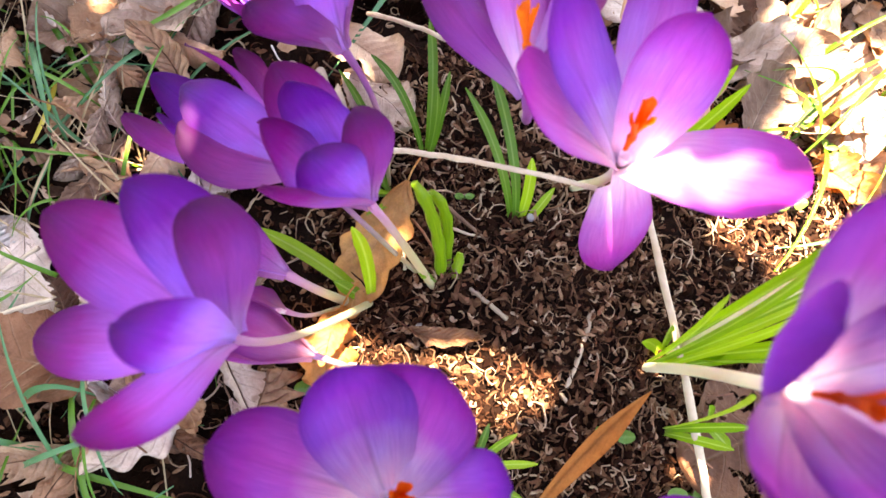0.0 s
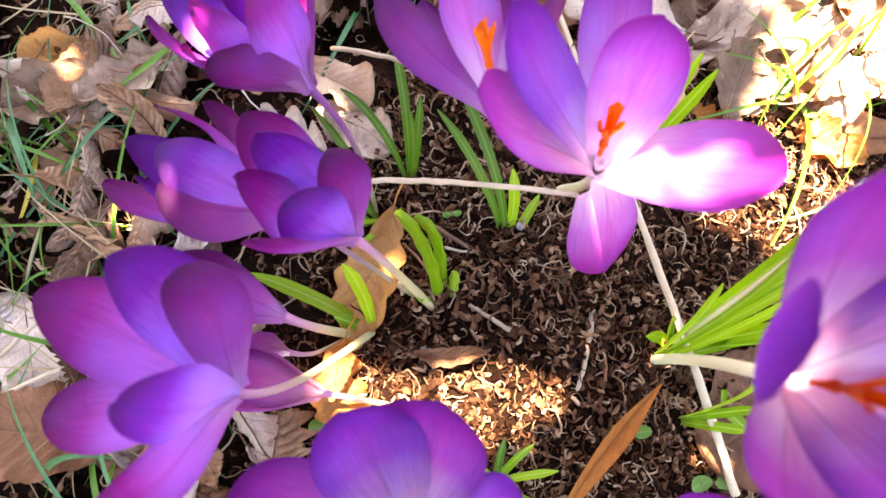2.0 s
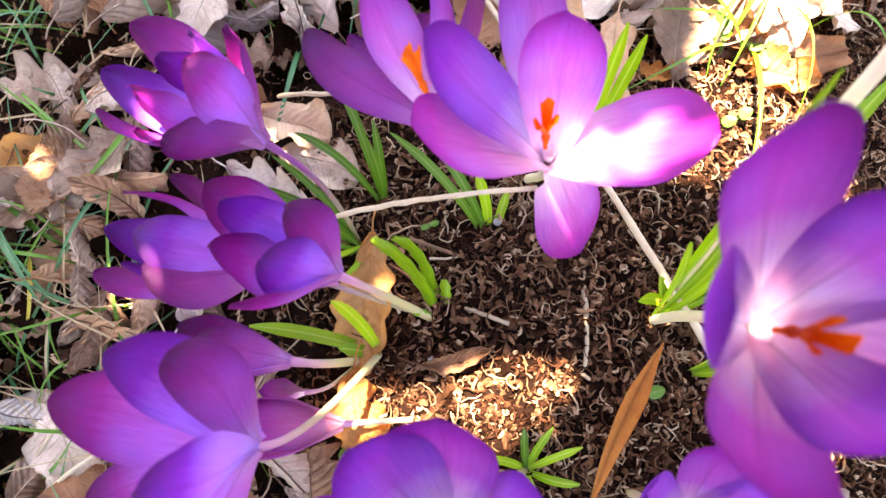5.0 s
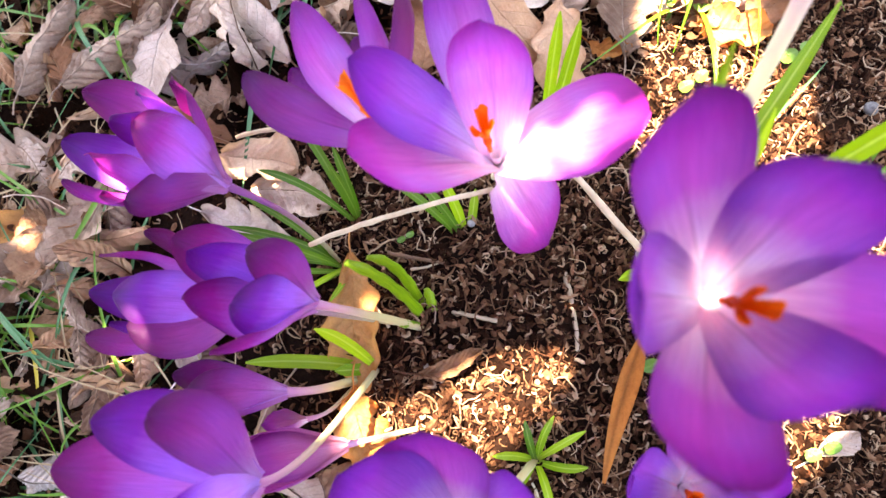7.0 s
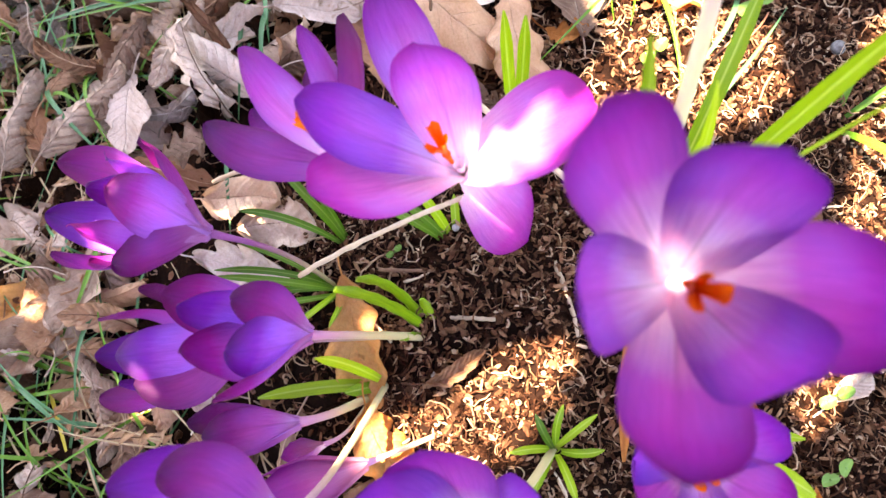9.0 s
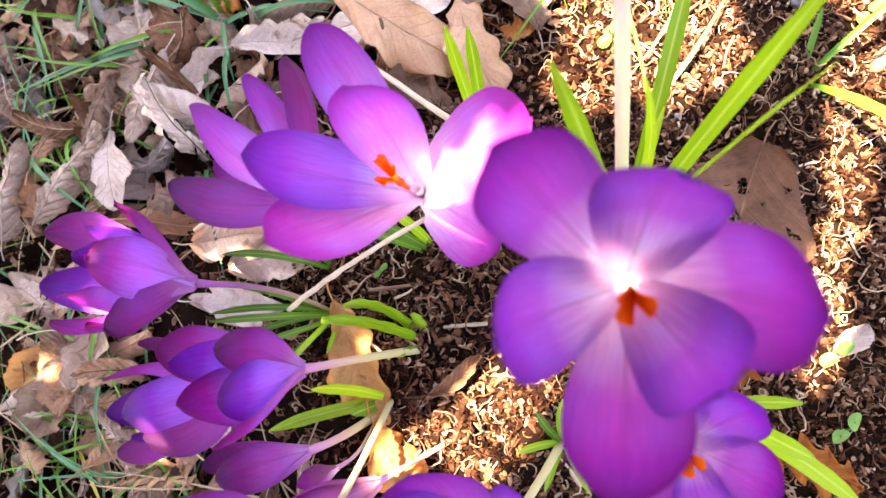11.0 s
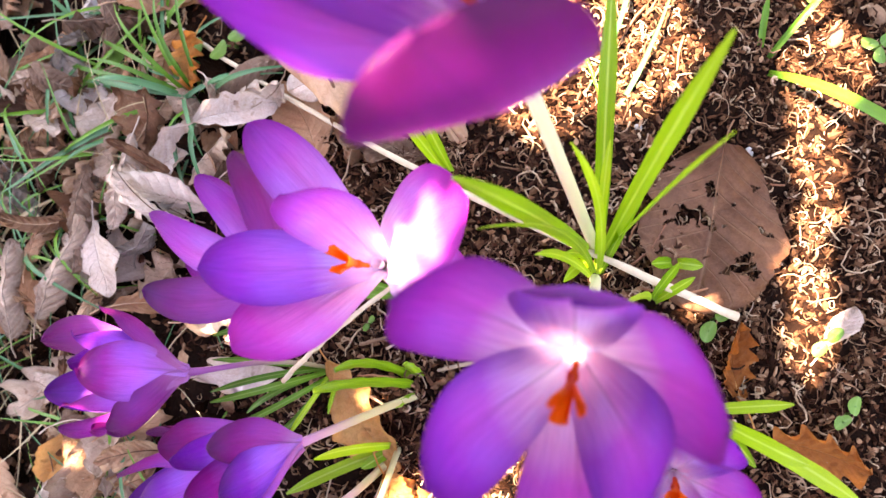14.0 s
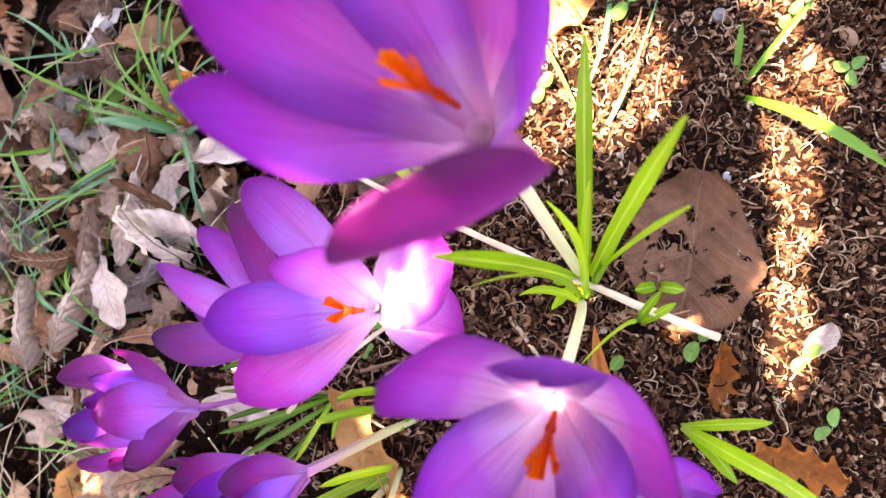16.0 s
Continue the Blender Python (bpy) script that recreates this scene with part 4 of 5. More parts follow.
    trunk = bez([(-1.3, -0.95, -0.1), (-1.32, -0.9, 1.2), (-1.22, -0.98, 2.4), (-1.35, -0.9, 3.8)], 20)
    part("trunk", tube_geo(trunk, [0.14 * (1 - i / 19) ** 0.8 + 0.006 for i in range(20)], 18), M_TWIG_DARK, top, "rough grey-brown trunk of the added oak")
    for k in range(11):
        ang, h, ln = 2.4 + 0.75 * k + rng.uniform(-0.2, 0.2), 1.25 + 0.2 * k, rng.uniform(0.75, 1.05) * (1 - 0.05 * k)
        if math.cos(ang - 0.63) > 0.55:
            ang += 1.6
        d = Vector((math.cos(ang), math.sin(ang), 0.35))
        b = Vector(trunk[min(19, int(h / 3.9 * 19))])
        path = bez([b, b + d * (ln * 0.4), b + d * ln * 0.75 + Vector((0, 0, 0.1)), b + d * ln], 10)
        part("bough", tube_geo(path, [0.024 - 0.002 * i for i in range(10)], 8), M_TWIG_DARK, top)
        geos = []
        for _ in range(420):
            q = Vector(path[rng.randrange(3, 10)])
            geos.append(small_leaf(q + Vector((rng.gauss(0, 0.13), rng.gauss(0, 0.13), rng.gauss(0, 0.09))), 2.6))
        part("withered_leaves", joined(geos), M_OAK_BROWN, top, "withered brown foliage of the added oak")


shade_oak()


# ---- leaf tufts with no flower ----
def tuft(label, blades, name="leaf_tuft"):
    top = root(name, label, "plant", "green tufts in the bed")
    for b in blades:
        part("leaf_blade", ribbon_geo(b["c"], b.get("w", 4), b.get("fold", 0.35), b.get("up"), 16, b.get("blunt", 0.25)), b.get("mat", M_BLADE), top, "green strap leaf")
    return top


tuft("slim green crocus leaves, coloured darker as shade", [dict(c=((26, 78, 0), (26, 90, 22), (25, 104, 30), (23, 113, 32)), w=3, mat=M_BLADE_SHADE), dict(c=((25, 78, 0), (20, 88, 22), (12, 96, 30), (5.5, 100, 32)), w=2.6, mat=M_BLADE_SHADE),
     dict(c=((27, 78, 0), (29, 88, 20), (30, 98, 28)), w=2.6, mat=M_BLADE_SHADE), dict(c=((26, 77, 0), (28, 84, 20), (26, 92, 30)), w=2.6, mat=M_BLADE_SHADE)])
tuft("three thin green leaves", [dict(c=((105, -10, 2), (106, -6, 40), (98, -1, 75), (88, 1, 90)), w=3), dict(c=((105, -10, 2), (112, -8, 25), (118, -8, 36)), w=3), dict(c=((105, -11, 2), (112, -13, 18), (118, -15, 24)), w=3)])
tuft("pair of short upright green leaves", [dict(c=((98, 74, 0), (100, 80, 25), (103, 86, 48), (105, 90, 63)), w=4), dict(c=((99, 73, 0), (103, 78, 25), (108, 83, 45), (110, 86, 60)), w=4)])
tuft("small green leaf shoots by the straw stalk", [dict(c=((120, -8, 2), (117, -5, 12), (114, -2, 18)), w=4), dict(c=((120, -8, 2), (122, -12, 8), (124, -16, 10)), w=4)])
tuft("forked green grass shoot", [dict(c=((198, 9, -20), (208, 17, -10), (218, 22, -7)), w=2.5, mat=M_GRASS), dict(c=((198, 9, -20), (214, 8, -5), (238, 6, 3)), w=2.5, mat=M_GRASS), dict(c=((198, 8, -20), (199, -9, 1), (198, -28, 10), (194, -45, 15)), w=4, mat=M_GRASS)], "grass_tuft")


# ---- stalks and twigs ----
def stick(name, ctrl, r0, r1, mat, label, category="twig", n=16, sides=7, knots=0.15, seed=0):
    rng = random.Random(seed)
    path = bez([mm(p) for p in ctrl], n)
    path = [p + Vector((rng.uniform(-1, 1), rng.uniform(-1, 1), rng.uniform(-1, 1))) * (r0 * 0.0002) for p in path]
    radii = [0.001 * (r0 + (r1 - r0) * i / (n - 1)) * (1 + rng.uniform(-knots, knots)) for i in range(n)]
    return tagged(part(name, tube_geo(path, radii, sides), mat), label, category, "twigs and stalks")


stick("straw_stalk", ((117, -35, 8), (108, 5, 18), (92, 60, 30), (82, 150, 2), (80, 232, -32)), 1.4, 0.9, M_STRAW, "long pale dry stalk lying across the bed", "stalk", 30)
stick("twig", ((52, 24, 8), (44, 31, 8), (34, 39, 5)), 0.8, 0.6, M_STRAW, "short pale twig on the litter", seed=2)
stick("twig", ((80, 28, 9), (77, 16, 9), (71, 3, 9)), 0.9, 0.7, M_STRAW, "short pale twig on the litter", seed=3)
stick("twig", ((10, 70, 34), (34, 64, 50), (63, 52, 66)), 0.9, 0.7, M_TWIG, "thin dry twig propped on a flower", seed=4)
stick("twig", ((4, 113, 32), (24, 104, 46), (44, 86, 52)), 0.8, 0.6, M_TWIG, "thin dry twig propped on a flower", seed=5)
stick("twig", ((30, 62, 8), (42, 52, 8), (52, 46, 5)), 0.8, 0.5, M_TWIG_DARK, "thin brown twig on the soil", seed=6)

stick("straw_stalk", ((-120, 31, -20), (-110, 38, -15), (-98, 45, -10)), 0.9, 0.7, M_STRAW, "pale dry stem over dead leaves", "stalk", seed=21)
stick("straw_stalk", ((-120, 19, -18), (-104, 26, -10), (-82, 30, -6)), 0.9, 0.7, M_STRAW, "pale dry stem over dead leaves", "stalk", seed=22)
stick("twig", ((120, 143, -2), (102, 127, 4), (83, 112, 2)), 0.8, 0.6, M_TWIG_DARK, "thin brown stem under an arched leaf", seed=23)
stick("twig", ((100, 126, 21), (98, 121, 12), (84, 122, 0)), 0.6, 0.5, M_TWIG_DARK, "curled brown leaf stalk", seed=24)


# ---- dead leaves ----
def folded_leaf(ctrl, width, label, mat):
    g = ribbon_geo(ctrl, width, 0.9, None, 20, 0.5, 0.0, 0.06)
    return tagged(part("folded_leaf", g, mat), label, "leaf", "dead leaves on the bed")


folded_leaf(((96, 2, 16), (84, -8, 14), (70, -22, 10), (58, -38, 6)), 7, "narrow brown leaf folded along its midrib", M_OAK_ORANGE)
oak_leaf(12, 50, -105, 46, 22, M_OAK_ORANGE, 5, (6, 8), roll=0.7, bend=0.5, seed=21, label="tan oak leaf lit through, caught among the crocuses")
oak_leaf(-1, 15, -95, 30, 20, M_OAK_ORANGE, 7, (-10, 5), roll=0.5, bend=0.4, seed=22, label="tan oak leaf lit through, caught among the crocuses")
oak_leaf(30, 20, -20, 23, 9, M_OAK_BROWN, 4, (0, -5), roll=1.2, bend=0.5, seed=23, label="thin rust brown leaf fragment on the litter")
oak_leaf(142, -8, 200, 58, 50, M_OAK_BROWN, 9, (4, 2), lobes=2.5, roll=0.5, bend=0.35, seed=24, holes=0.30, label="brown leaf eaten full of holes", ridge=0.35)
oak_leaf(104, -48, 40, 30, 16, M_OAK_ORANGE, 4, (20, -10), roll=0.9, bend=0.6, seed=25, label="curled tan leaf fragment in the sun")
oak_leaf(94, -81, -60, 36, 18, M_OAK_ORANGE, 4, (20, 0), roll=0.9, bend=0.4, seed=26, label="curled tan leaf fragment in the sun")
oak_leaf(135, -66, 20, 16, 10, M_OAK_PALE, 3, (0, 0), lobes=0.5, roll=0.3, bend=0.2, seed=27, label="small round bleached leaf")
oak_leaf(104, 126, -72, 62, 29, M_OAK_TAN, 25, (8, 4), lobes=2.5, roll=-0.8, bend=-1.8, seed=28, label="large light tan oak leaf arched over the litter", ridge=0.3)
oak_leaf(121, 100, -118, 46, 25, M_OAK_TAN, 15, (-4, 6), lobes=3.5, roll=-0.9, bend=-0.9, seed=29, label="light tan oak leaf draped over the litter", ridge=0.4)
oak_leaf(115, 135, 160, 50, 34, M_OAK, 9, (4, 0), lobes=2.5, roll=0.3, bend=0.2, seed=32, label="flat dead oak leaf under an arched one", ridge=0.5)
oak_leaf(95, 114, 30, 40, 24, M_OAK_BROWN, 5, (-6, 8), lobes=3.5, roll=0.6, bend=0.4, seed=33, label="dead brown oak leaf on the soil")
oak_leaf(93, 97, 120, 34, 20, M_OAK, 4, (8, -6), lobes=2.5, roll=0.7, bend=0.4, seed=34, label="dead oak leaf beside green shoots")
oak_leaf(77, 132, 60, 40, 24, M_OAK_TAN, 5, (6, 6), lobes=3.5, roll=0.6, bend=0.5, seed=35, label="dead oak leaf by a pale dry stalk")
oak_leaf(-16, 177, 100, 44, 30, M_OAK_PALE, 8, (0, 5), lobes=1.5, roll=0.3, bend=0.2, seed=30, label="pale bleached leaf on top of the litter")
PALE, TAN, BRN, RUST, GREY = M_OAK_PALE, M_OAK, M_OAK_BROWN, M_OAK_ORANGE, M_OAK_GREY
ROLLED, FLAT, CUP, CURL = "dead oak leaf rolled into a ridged tube", "flat dead oak leaf with rounded lobes", "brown oak leaf curled into a cup", "pale dry leaf curled at its edges"


def placed_leaf(k, stalk, tip, length, width, roll, ridge, height, mat, label):
    """A dead leaf that lies from its stalk's end towards its tip."""
    rn = random.Random(700 + k)
    tilt = (rn.uniform(-8, 8), rn.uniform(-8, 8))
    lobes = rn.choice((2.5, 3.5, 4.5))
    dx, dy = tip[0] - stalk[0], tip[1] - stalk[1]
    oak_leaf(stalk[0] + 0.4 * dx, stalk[1] + 0.4 * dy, math.degrees(math.atan2(dy, dx)), length, width, mat, height, tilt, lobes=1.6 if label is FLAT else lobes, roll=roll, bend=rn.uniform(0.1, 0.5), seed=900 + k, label=label, ridge=ridge)


placed_leaf(5, (10, 204), (-23, 181), 46, 24, 2.6, 2.4, 14, TAN, ROLLED)
placed_leaf(6, (58, 165), (76, 153), 34, 20, 1.4, 1.2, 14, PALE, CURL)
placed_leaf(7, (51, 168), (46, 144), 36, 30, 0.6, 1.0, 9, TAN, FLAT)
placed_leaf(8, (81, 199), (67, 191), 24, 16, 0.9, 0.8, 13, RUST, CURL)
placed_leaf(9, (-50, 179), (-6, 192), 48, 24, 2.6, 2.4, 14, TAN, ROLLED)
placed_leaf(10, (-3, 123), (9, 109), 28, 24, 0.5, 0.6, 9, M_OAK_TAN, FLAT)
placed_leaf(11, (1, 103), (14, 92), 30, 22, 0.5, 0.8, 7, TAN, FLAT)
placed_leaf(13, (-22, 104), (2, 85), 36, 18, 0.9, 0.8, 10, PALE, "pale bleached leaf under the flowers")
placed_leaf(14, (-67, 197), (-43, 212), 44, 24, 2.6, 2.4, 13, TAN, ROLLED)
placed_leaf(16, (29, 178), (53, 168), 34, 20, 1.2, 1.0, 13, PALE, CURL)
placed_leaf(19, (-47, 62), (-32, 81), 34, 20, 1.0, 1.2, 8, PALE, CURL)
placed_leaf(21, (-50, -15), (-65, 10), 40, 26, 0.9, 1.3, 6, TAN, CURL)
placed_leaf(40, (7, 294), (36, 264), 46, 30, 0.4, 0.6, 9, TAN, FLAT)
placed_leaf(41, (41, 255), (22, 223), 42, 26, 0.9, 1.4, 9, GREY, "grey weathered leaf gone papery")
placed_leaf(42, (45, 221), (31, 189), 40, 22, 1.5, 1.2, 11, BRN, CUP)
placed_leaf(43, (33, 191), (3, 177), 40, 24, 2.3, 2.6, 12, TAN, ROLLED)
placed_leaf(44, (39, 224), (21, 215), 24, 19, 1.3, 0.8, 13, TAN, CUP)
placed_leaf(45, (-5, 230), (25, 204), 42, 20, 2.1, 1.4, 12, TAN, CURL)
placed_leaf(46, (15, 199), (-17, 192), 36, 30, 1.2, 0.8, 11, BRN, CUP)
placed_leaf(47, (-5, 182), (-22, 168), 32, 26, 0.2, 0.5, 17, PALE, FLAT)
placed_leaf(48, (-76, 131), (-108, 125), 40, 26, 1.0, 1.2, 13, TAN, "taupe dead oak leaf curled at its lobes")
placed_leaf(49, (-50, 138), (-80, 120), 40, 25, 1.1, 1.2, 14, TAN, "taupe dead oak leaf curled at its lobes")
placed_leaf(50, (-80, 150), (-104, 139), 30, 20, 1.3, 1.2, 12, RUST, CUP)
placed_leaf(51, (-86, 116), (-97, 83), 38, 17, 0.8, 0.4, 6, BRN, "smooth reddish brown leaf lying under grass")
placed_leaf(52, (-83, 90), (-94, 71), 28, 17, 2.2, 2.6, 10, TAN, ROLLED)
placed_leaf(53, (-80, 0), (-120, 15), 48, 34, 0.4, 1.0, 9, M_OAK_TAN, "pinkish tan dead leaf with dark veins")
placed_leaf(54, (-104, 52), (-107, 20), 42, 28, 0.5, 0.6, 6, TAN, CURL)
placed_leaf(55, (-64, 168), (-96, 176), 40, 24, 0.9, 1.2, 10, TAN, CURL)
placed_leaf(60, (138, 115), (206, 104), 66, 38, 0.8, 1.0, 9, TAN, "large bleached oak leaf bright in the sun")
placed_leaf(61, (146, 110), (180, 93), 42, 20, 1.1, 0.8, 3, BRN, CUP)
placed_leaf(62, (152, 119), (184, 131), 40, 24, 0.6, 0.8, 10, TAN, "dead oak leaf bright in the sun")
placed_leaf(63, (173, 85), (197, 79), 30, 20, 1.2, 1.0, 5, RUST, CUP)
placed_leaf(64, (189, 122), (197, 92), 36, 24, 0.5, 0.8, 8, PALE, "dead oak leaf bright in the sun")
placed_leaf(65, (134, 101), (143, 90), 16, 10, 0.8, 0.5, 6, RUST, CURL)
rng = random.Random(51)
for k in range(26):
    x, y = rng.uniform(140, 236), rng.uniform(84, 172)
    if x < 165 and y < 100:
        continue
    oak_leaf(x, y, rng.uniform(0, 360), rng.uniform(34, 52), rng.uniform(19, 28), rng.choice((M_OAK_TAN, M_OAK, M_OAK, M_OAK_BROWN, M_OAK_BROWN)), rng.uniform(1, 10), (rng.uniform(-20, 20), rng.uniform(-20, 20)),
             lobes=rng.choice((3.5, 4.5)), roll=rng.choice((0.5, 0.9, 1.3)), bend=rng.uniform(0.2, 0.9), seed=1000 + k, ridge=0.8, label="dead oak leaf bright in the sun")
rng = random.Random(77)
low_layer = []
for k in range(350):
    x, y = rng.uniform(-165, 130), rng.uniform(-70, 345)
    if not (x < -24 + rng.uniform(-6, 6) or y > 134 + rng.uniform(-8, 10)) or (x > 60 and y < 150):
        continue
    curl = rng.choice((0.6, 1.1, -1.2, 1.5, 1.8, 2.2, 2.7))
    flat = curl == 0.6
    mat = rng.choice((M_OAK, M_OAK, M_OAK, M_OAK_TAN, M_OAK_BROWN, M_OAK_BROWN, M_OAK_BROWN))
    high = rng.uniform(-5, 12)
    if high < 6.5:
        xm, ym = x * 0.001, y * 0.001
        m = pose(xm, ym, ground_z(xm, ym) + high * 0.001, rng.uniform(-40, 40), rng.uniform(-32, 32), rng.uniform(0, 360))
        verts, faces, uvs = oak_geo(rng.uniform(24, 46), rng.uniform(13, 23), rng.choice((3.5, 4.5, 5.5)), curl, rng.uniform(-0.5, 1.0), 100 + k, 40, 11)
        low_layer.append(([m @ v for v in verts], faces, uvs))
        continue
    oak_leaf(x, y, rng.uniform(0, 360), rng.uniform(24, 46), rng.uniform(13, 23), mat, high + 2, (rng.uniform(-45, 45), rng.uniform(-38, 38)),
             lobes=rng.choice((3.5, 4.5, 5.5)), roll=curl, bend=rng.uniform(-0.5, 1.0), seed=100 + k, ridge=rng.uniform(0.6, 2.2),
             label=("bleached dead oak leaf" if mat is M_OAK_PALE else "dead brown oak leaf") + ("" if flat else " curled up tight"))

# lower leaves in the near-black colour that stands for shade in the gaps
tagged(part("leaf_litter", joined(low_layer), M_OAK_SHADE), "brown oak leaves packed under the dry ones, coloured near black as shade", "litter", "", "stuff")
rng = random.Random(91)
for k in range(84):
    x, y = rng.uniform(-80, 84), rng.uniform(150, 290)
    if k % 3 == 0:
        x, y = rng.uniform(-125, -40), rng.uniform(-20, 140)
    if y < 150 + max(0, x) * 0.2 and x > -36:
        continue
    curl = rng.choice((1.2, 1.7, 2.2, 2.6))
    mat = rng.choice((M_OAK_BROWN, M_OAK_BROWN, M_OAK, M_OAK, M_OAK_TAN, M_OAK_GREY))
    oak_leaf(x, y, rng.uniform(0, 360), rng.uniform(22, 36), rng.uniform(13, 21), mat, rng.uniform(5, 10), (rng.uniform(-30, 30), rng.uniform(-25, 25)), lobes=rng.choice((2.5, 3.5)), roll=curl,
             bend=rng.uniform(0.2, 1.3), seed=300 + k, ridge=rng.uniform(0.8, 2.4), label="small dry oak leaf curled up on the leaf litter")


# ---- grass ----
def grass_patch(count, area, seed, mats, name, label, height=(20, 50), width=(1.4, 2.8)):
    rng = random.Random(seed)
    for mat in mats:
        geos = []
        for _ in range(count // len(mats)):
            x, y = rng.uniform(area[0], area[1]), rng.uniform(area[2], area[3])
            z = ground_z(x * 0.001, y * 0.001) * 1000
            a, L, h = rng.uniform(0, 6.28), rng.uniform(30, 80), rng.uniform(*height) * 0.9
            dx, dy = math.cos(a) * L, math.sin(a) * L
            bx, by = rng.uniform(-12, 12), rng.uniform(-12, 12)
            geos.append(ribbon_geo(((x, y, z), (x + dx * 0.15, y + dy * 0.15, z + h), (x + dx * 0.6 + bx, y + dy * 0.6 + by, z + h), (x + dx, y + dy, z + h * rng.uniform(0.4, 1.0))), rng.uniform(*width), 0.3, None, 14, 0.9))
        ob = part(name, joined(geos), mat)
        tagged(ob, label, "grass", "", "stuff")


grass_patch(70, (-150, -64, 20, 140), 5, (M_GRASS, M_GRASS_BLUE), "grass", "thin grass growing through dead leaves", (8, 26), (0.9, 2.2))
grass_patch(130, (-130, 20, 186, 300), 6, (M_GRASS, M_GRASS, M_GRASS_BLUE), "grass", "thin grass growing through dead leaves", (8, 28), (0.8, 2.1))
grass_patch(34, (16, 78, 184, 268), 12, (M_GRASS, M_GRASS_BLUE), "grass", "thin grass growing through dead leaves", (8, 26), (1.6, 3.0))
grass_patch(18, (-110, -66, -60, 10), 7, (M_GRASS_BLUE, M_GRASS), "grass", "thin grass growing through dead leaves")
grass_patch(10, (160, 215, 90, 150), 8, (M_GRASS,), "grass", "thin grass growing through dead leaves")
grass_patch(80, (-140, -40, 10, 200), 9, (M_GRASS_DRY,), "dry_grass", "withered pale grass strands among dead leaves", (4, 18), (0.6, 1.3))
grass_patch(70, (-120, 60, 180, 290), 10, (M_GRASS_DRY,), "dry_grass", "withered pale grass strands among dead leaves", (4, 18), (0.6, 1.3))


# ---- litter ----
def scatter(count, seed, maker, inside):
    rng = random.Random(seed)
    geos = []
    while len(geos) < count:
        x, y = rng.uniform(-170, 270), rng.uniform(-130, 280)
        if not inside(x, y, rng):
            continue
        geos.append(maker(x, y, rng))
    return joined(geos)


def in_bed(x, y, rng):
    edge = -12 if y < 90 else -12 + (y - 90) * 1.2
    return (x > edge + rng.uniform(-12, 12) and y < 150) or rng.random() < 0.22


def fibre(x, y, rng):
    long = rng.random() < 0.5
    L = rng.uniform(7, 18) if long else rng.uniform(2, 6)
    z = ground_z(x * 0.001, y * 0.001) * 1000 + rng.uniform(-0.4, 2.6)
    a, turn = rng.uniform(0, 6.28), rng.choice((-1, 1)) * rng.uniform(0.1, 0.95)
    pts = [(x, y, z)]
    for _ in range(7):
        a += turn + rng.uniform(-0.9, 0.9)
        px, py, pz = pts[-1]
        pts.append((px + math.cos(a) * L / 7, py + math.sin(a) * L / 7, max(z - 1.2, pz + rng.uniform(-0.9, 0.9))))
    path = [mm(p) for p in pts]
    r = (rng.uniform(0.15, 0.40) if long else rng.uniform(0.26, 0.66)) * 0.001
    return tube_geo(path, [r * 0.6, r, r * 1.1, r * 0.9, r * 1.05, r, r * 0.9, r * 0.5], 4, rng.uniform(0.35, 0.9), False)


def flake(x, y, rng):
    z = ground_z(x * 0.001, y * 0.001) * 1000 + rng.uniform(0.2, 2.2)
    l, w, h = rng.uniform(1.5, 5.0), rng.uniform(0.7, 1.7), rng.uniform(0.15, 0.4)
    m = Euler((rng.uniform(-0.6, 0.6), rng.uniform(-0.6, 0.6), rng.uniform(0, 6.28))).to_matrix()
    c, bow = mm((x, y, z)), rng.uniform(-0.4, 0.4)
    verts = []
    for i, (u, sc) in enumerate(((-1, 0.35), (-0.35, 1.0), (0.4, 0.9), (1, 0.3))):
        for sv in (-1, 1):
            for sh in (-1, 1):
                verts.append(c + m @ (Vector((u * l / 2, sv * w / 2 * sc * rng.uniform(0.75, 1.2), sh * h + bow * u * u * l * 0.4)) * 0.001))
    faces = []
    for i in range(3):
        o = i * 4
        faces += [(o + 1, o + 5, o + 7, o + 3), (o, o + 2, o + 6, o + 4), (o, o + 4, o + 5, o + 1), (o + 2, o + 3, o + 7, o + 6)]
    faces += [(0, 1, 3, 2), (12, 14, 15, 13)]
    return verts, faces, [(0, 0)] * 16


def crumb(x, y, rng):
    z = ground_z(x * 0.001, y * 0.001) * 1000 + rng.uniform(0, 1.2)
    r = rng.uniform(0.6, 2.6)
    c = mm((x, y, z))
    m = Euler((rng.uniform(0, 6), rng.uniform(0, 6), rng.uniform(0, 6))).to_matrix()
    dirs = ((1, 0, 0), (-1, 0, 0), (0, 1, 0), (0, -1, 0), (0, 0, 1), (0, 0, -1))
    sc = (1.5, 0.9, 0.6)
    verts = [c + m @ Vector([d[i] * sc[i] * r * 0.001 * rng.uniform(0.7, 1.2) for i in range(3)]) for d in dirs]
    faces = [(0, 2, 4), (2, 1, 4), (1, 3, 4), (3, 0, 4), (2, 0, 5), (1, 2, 5), (3, 1, 5), (0, 3, 5)]
    return verts, faces, [(0, 0)] * 6


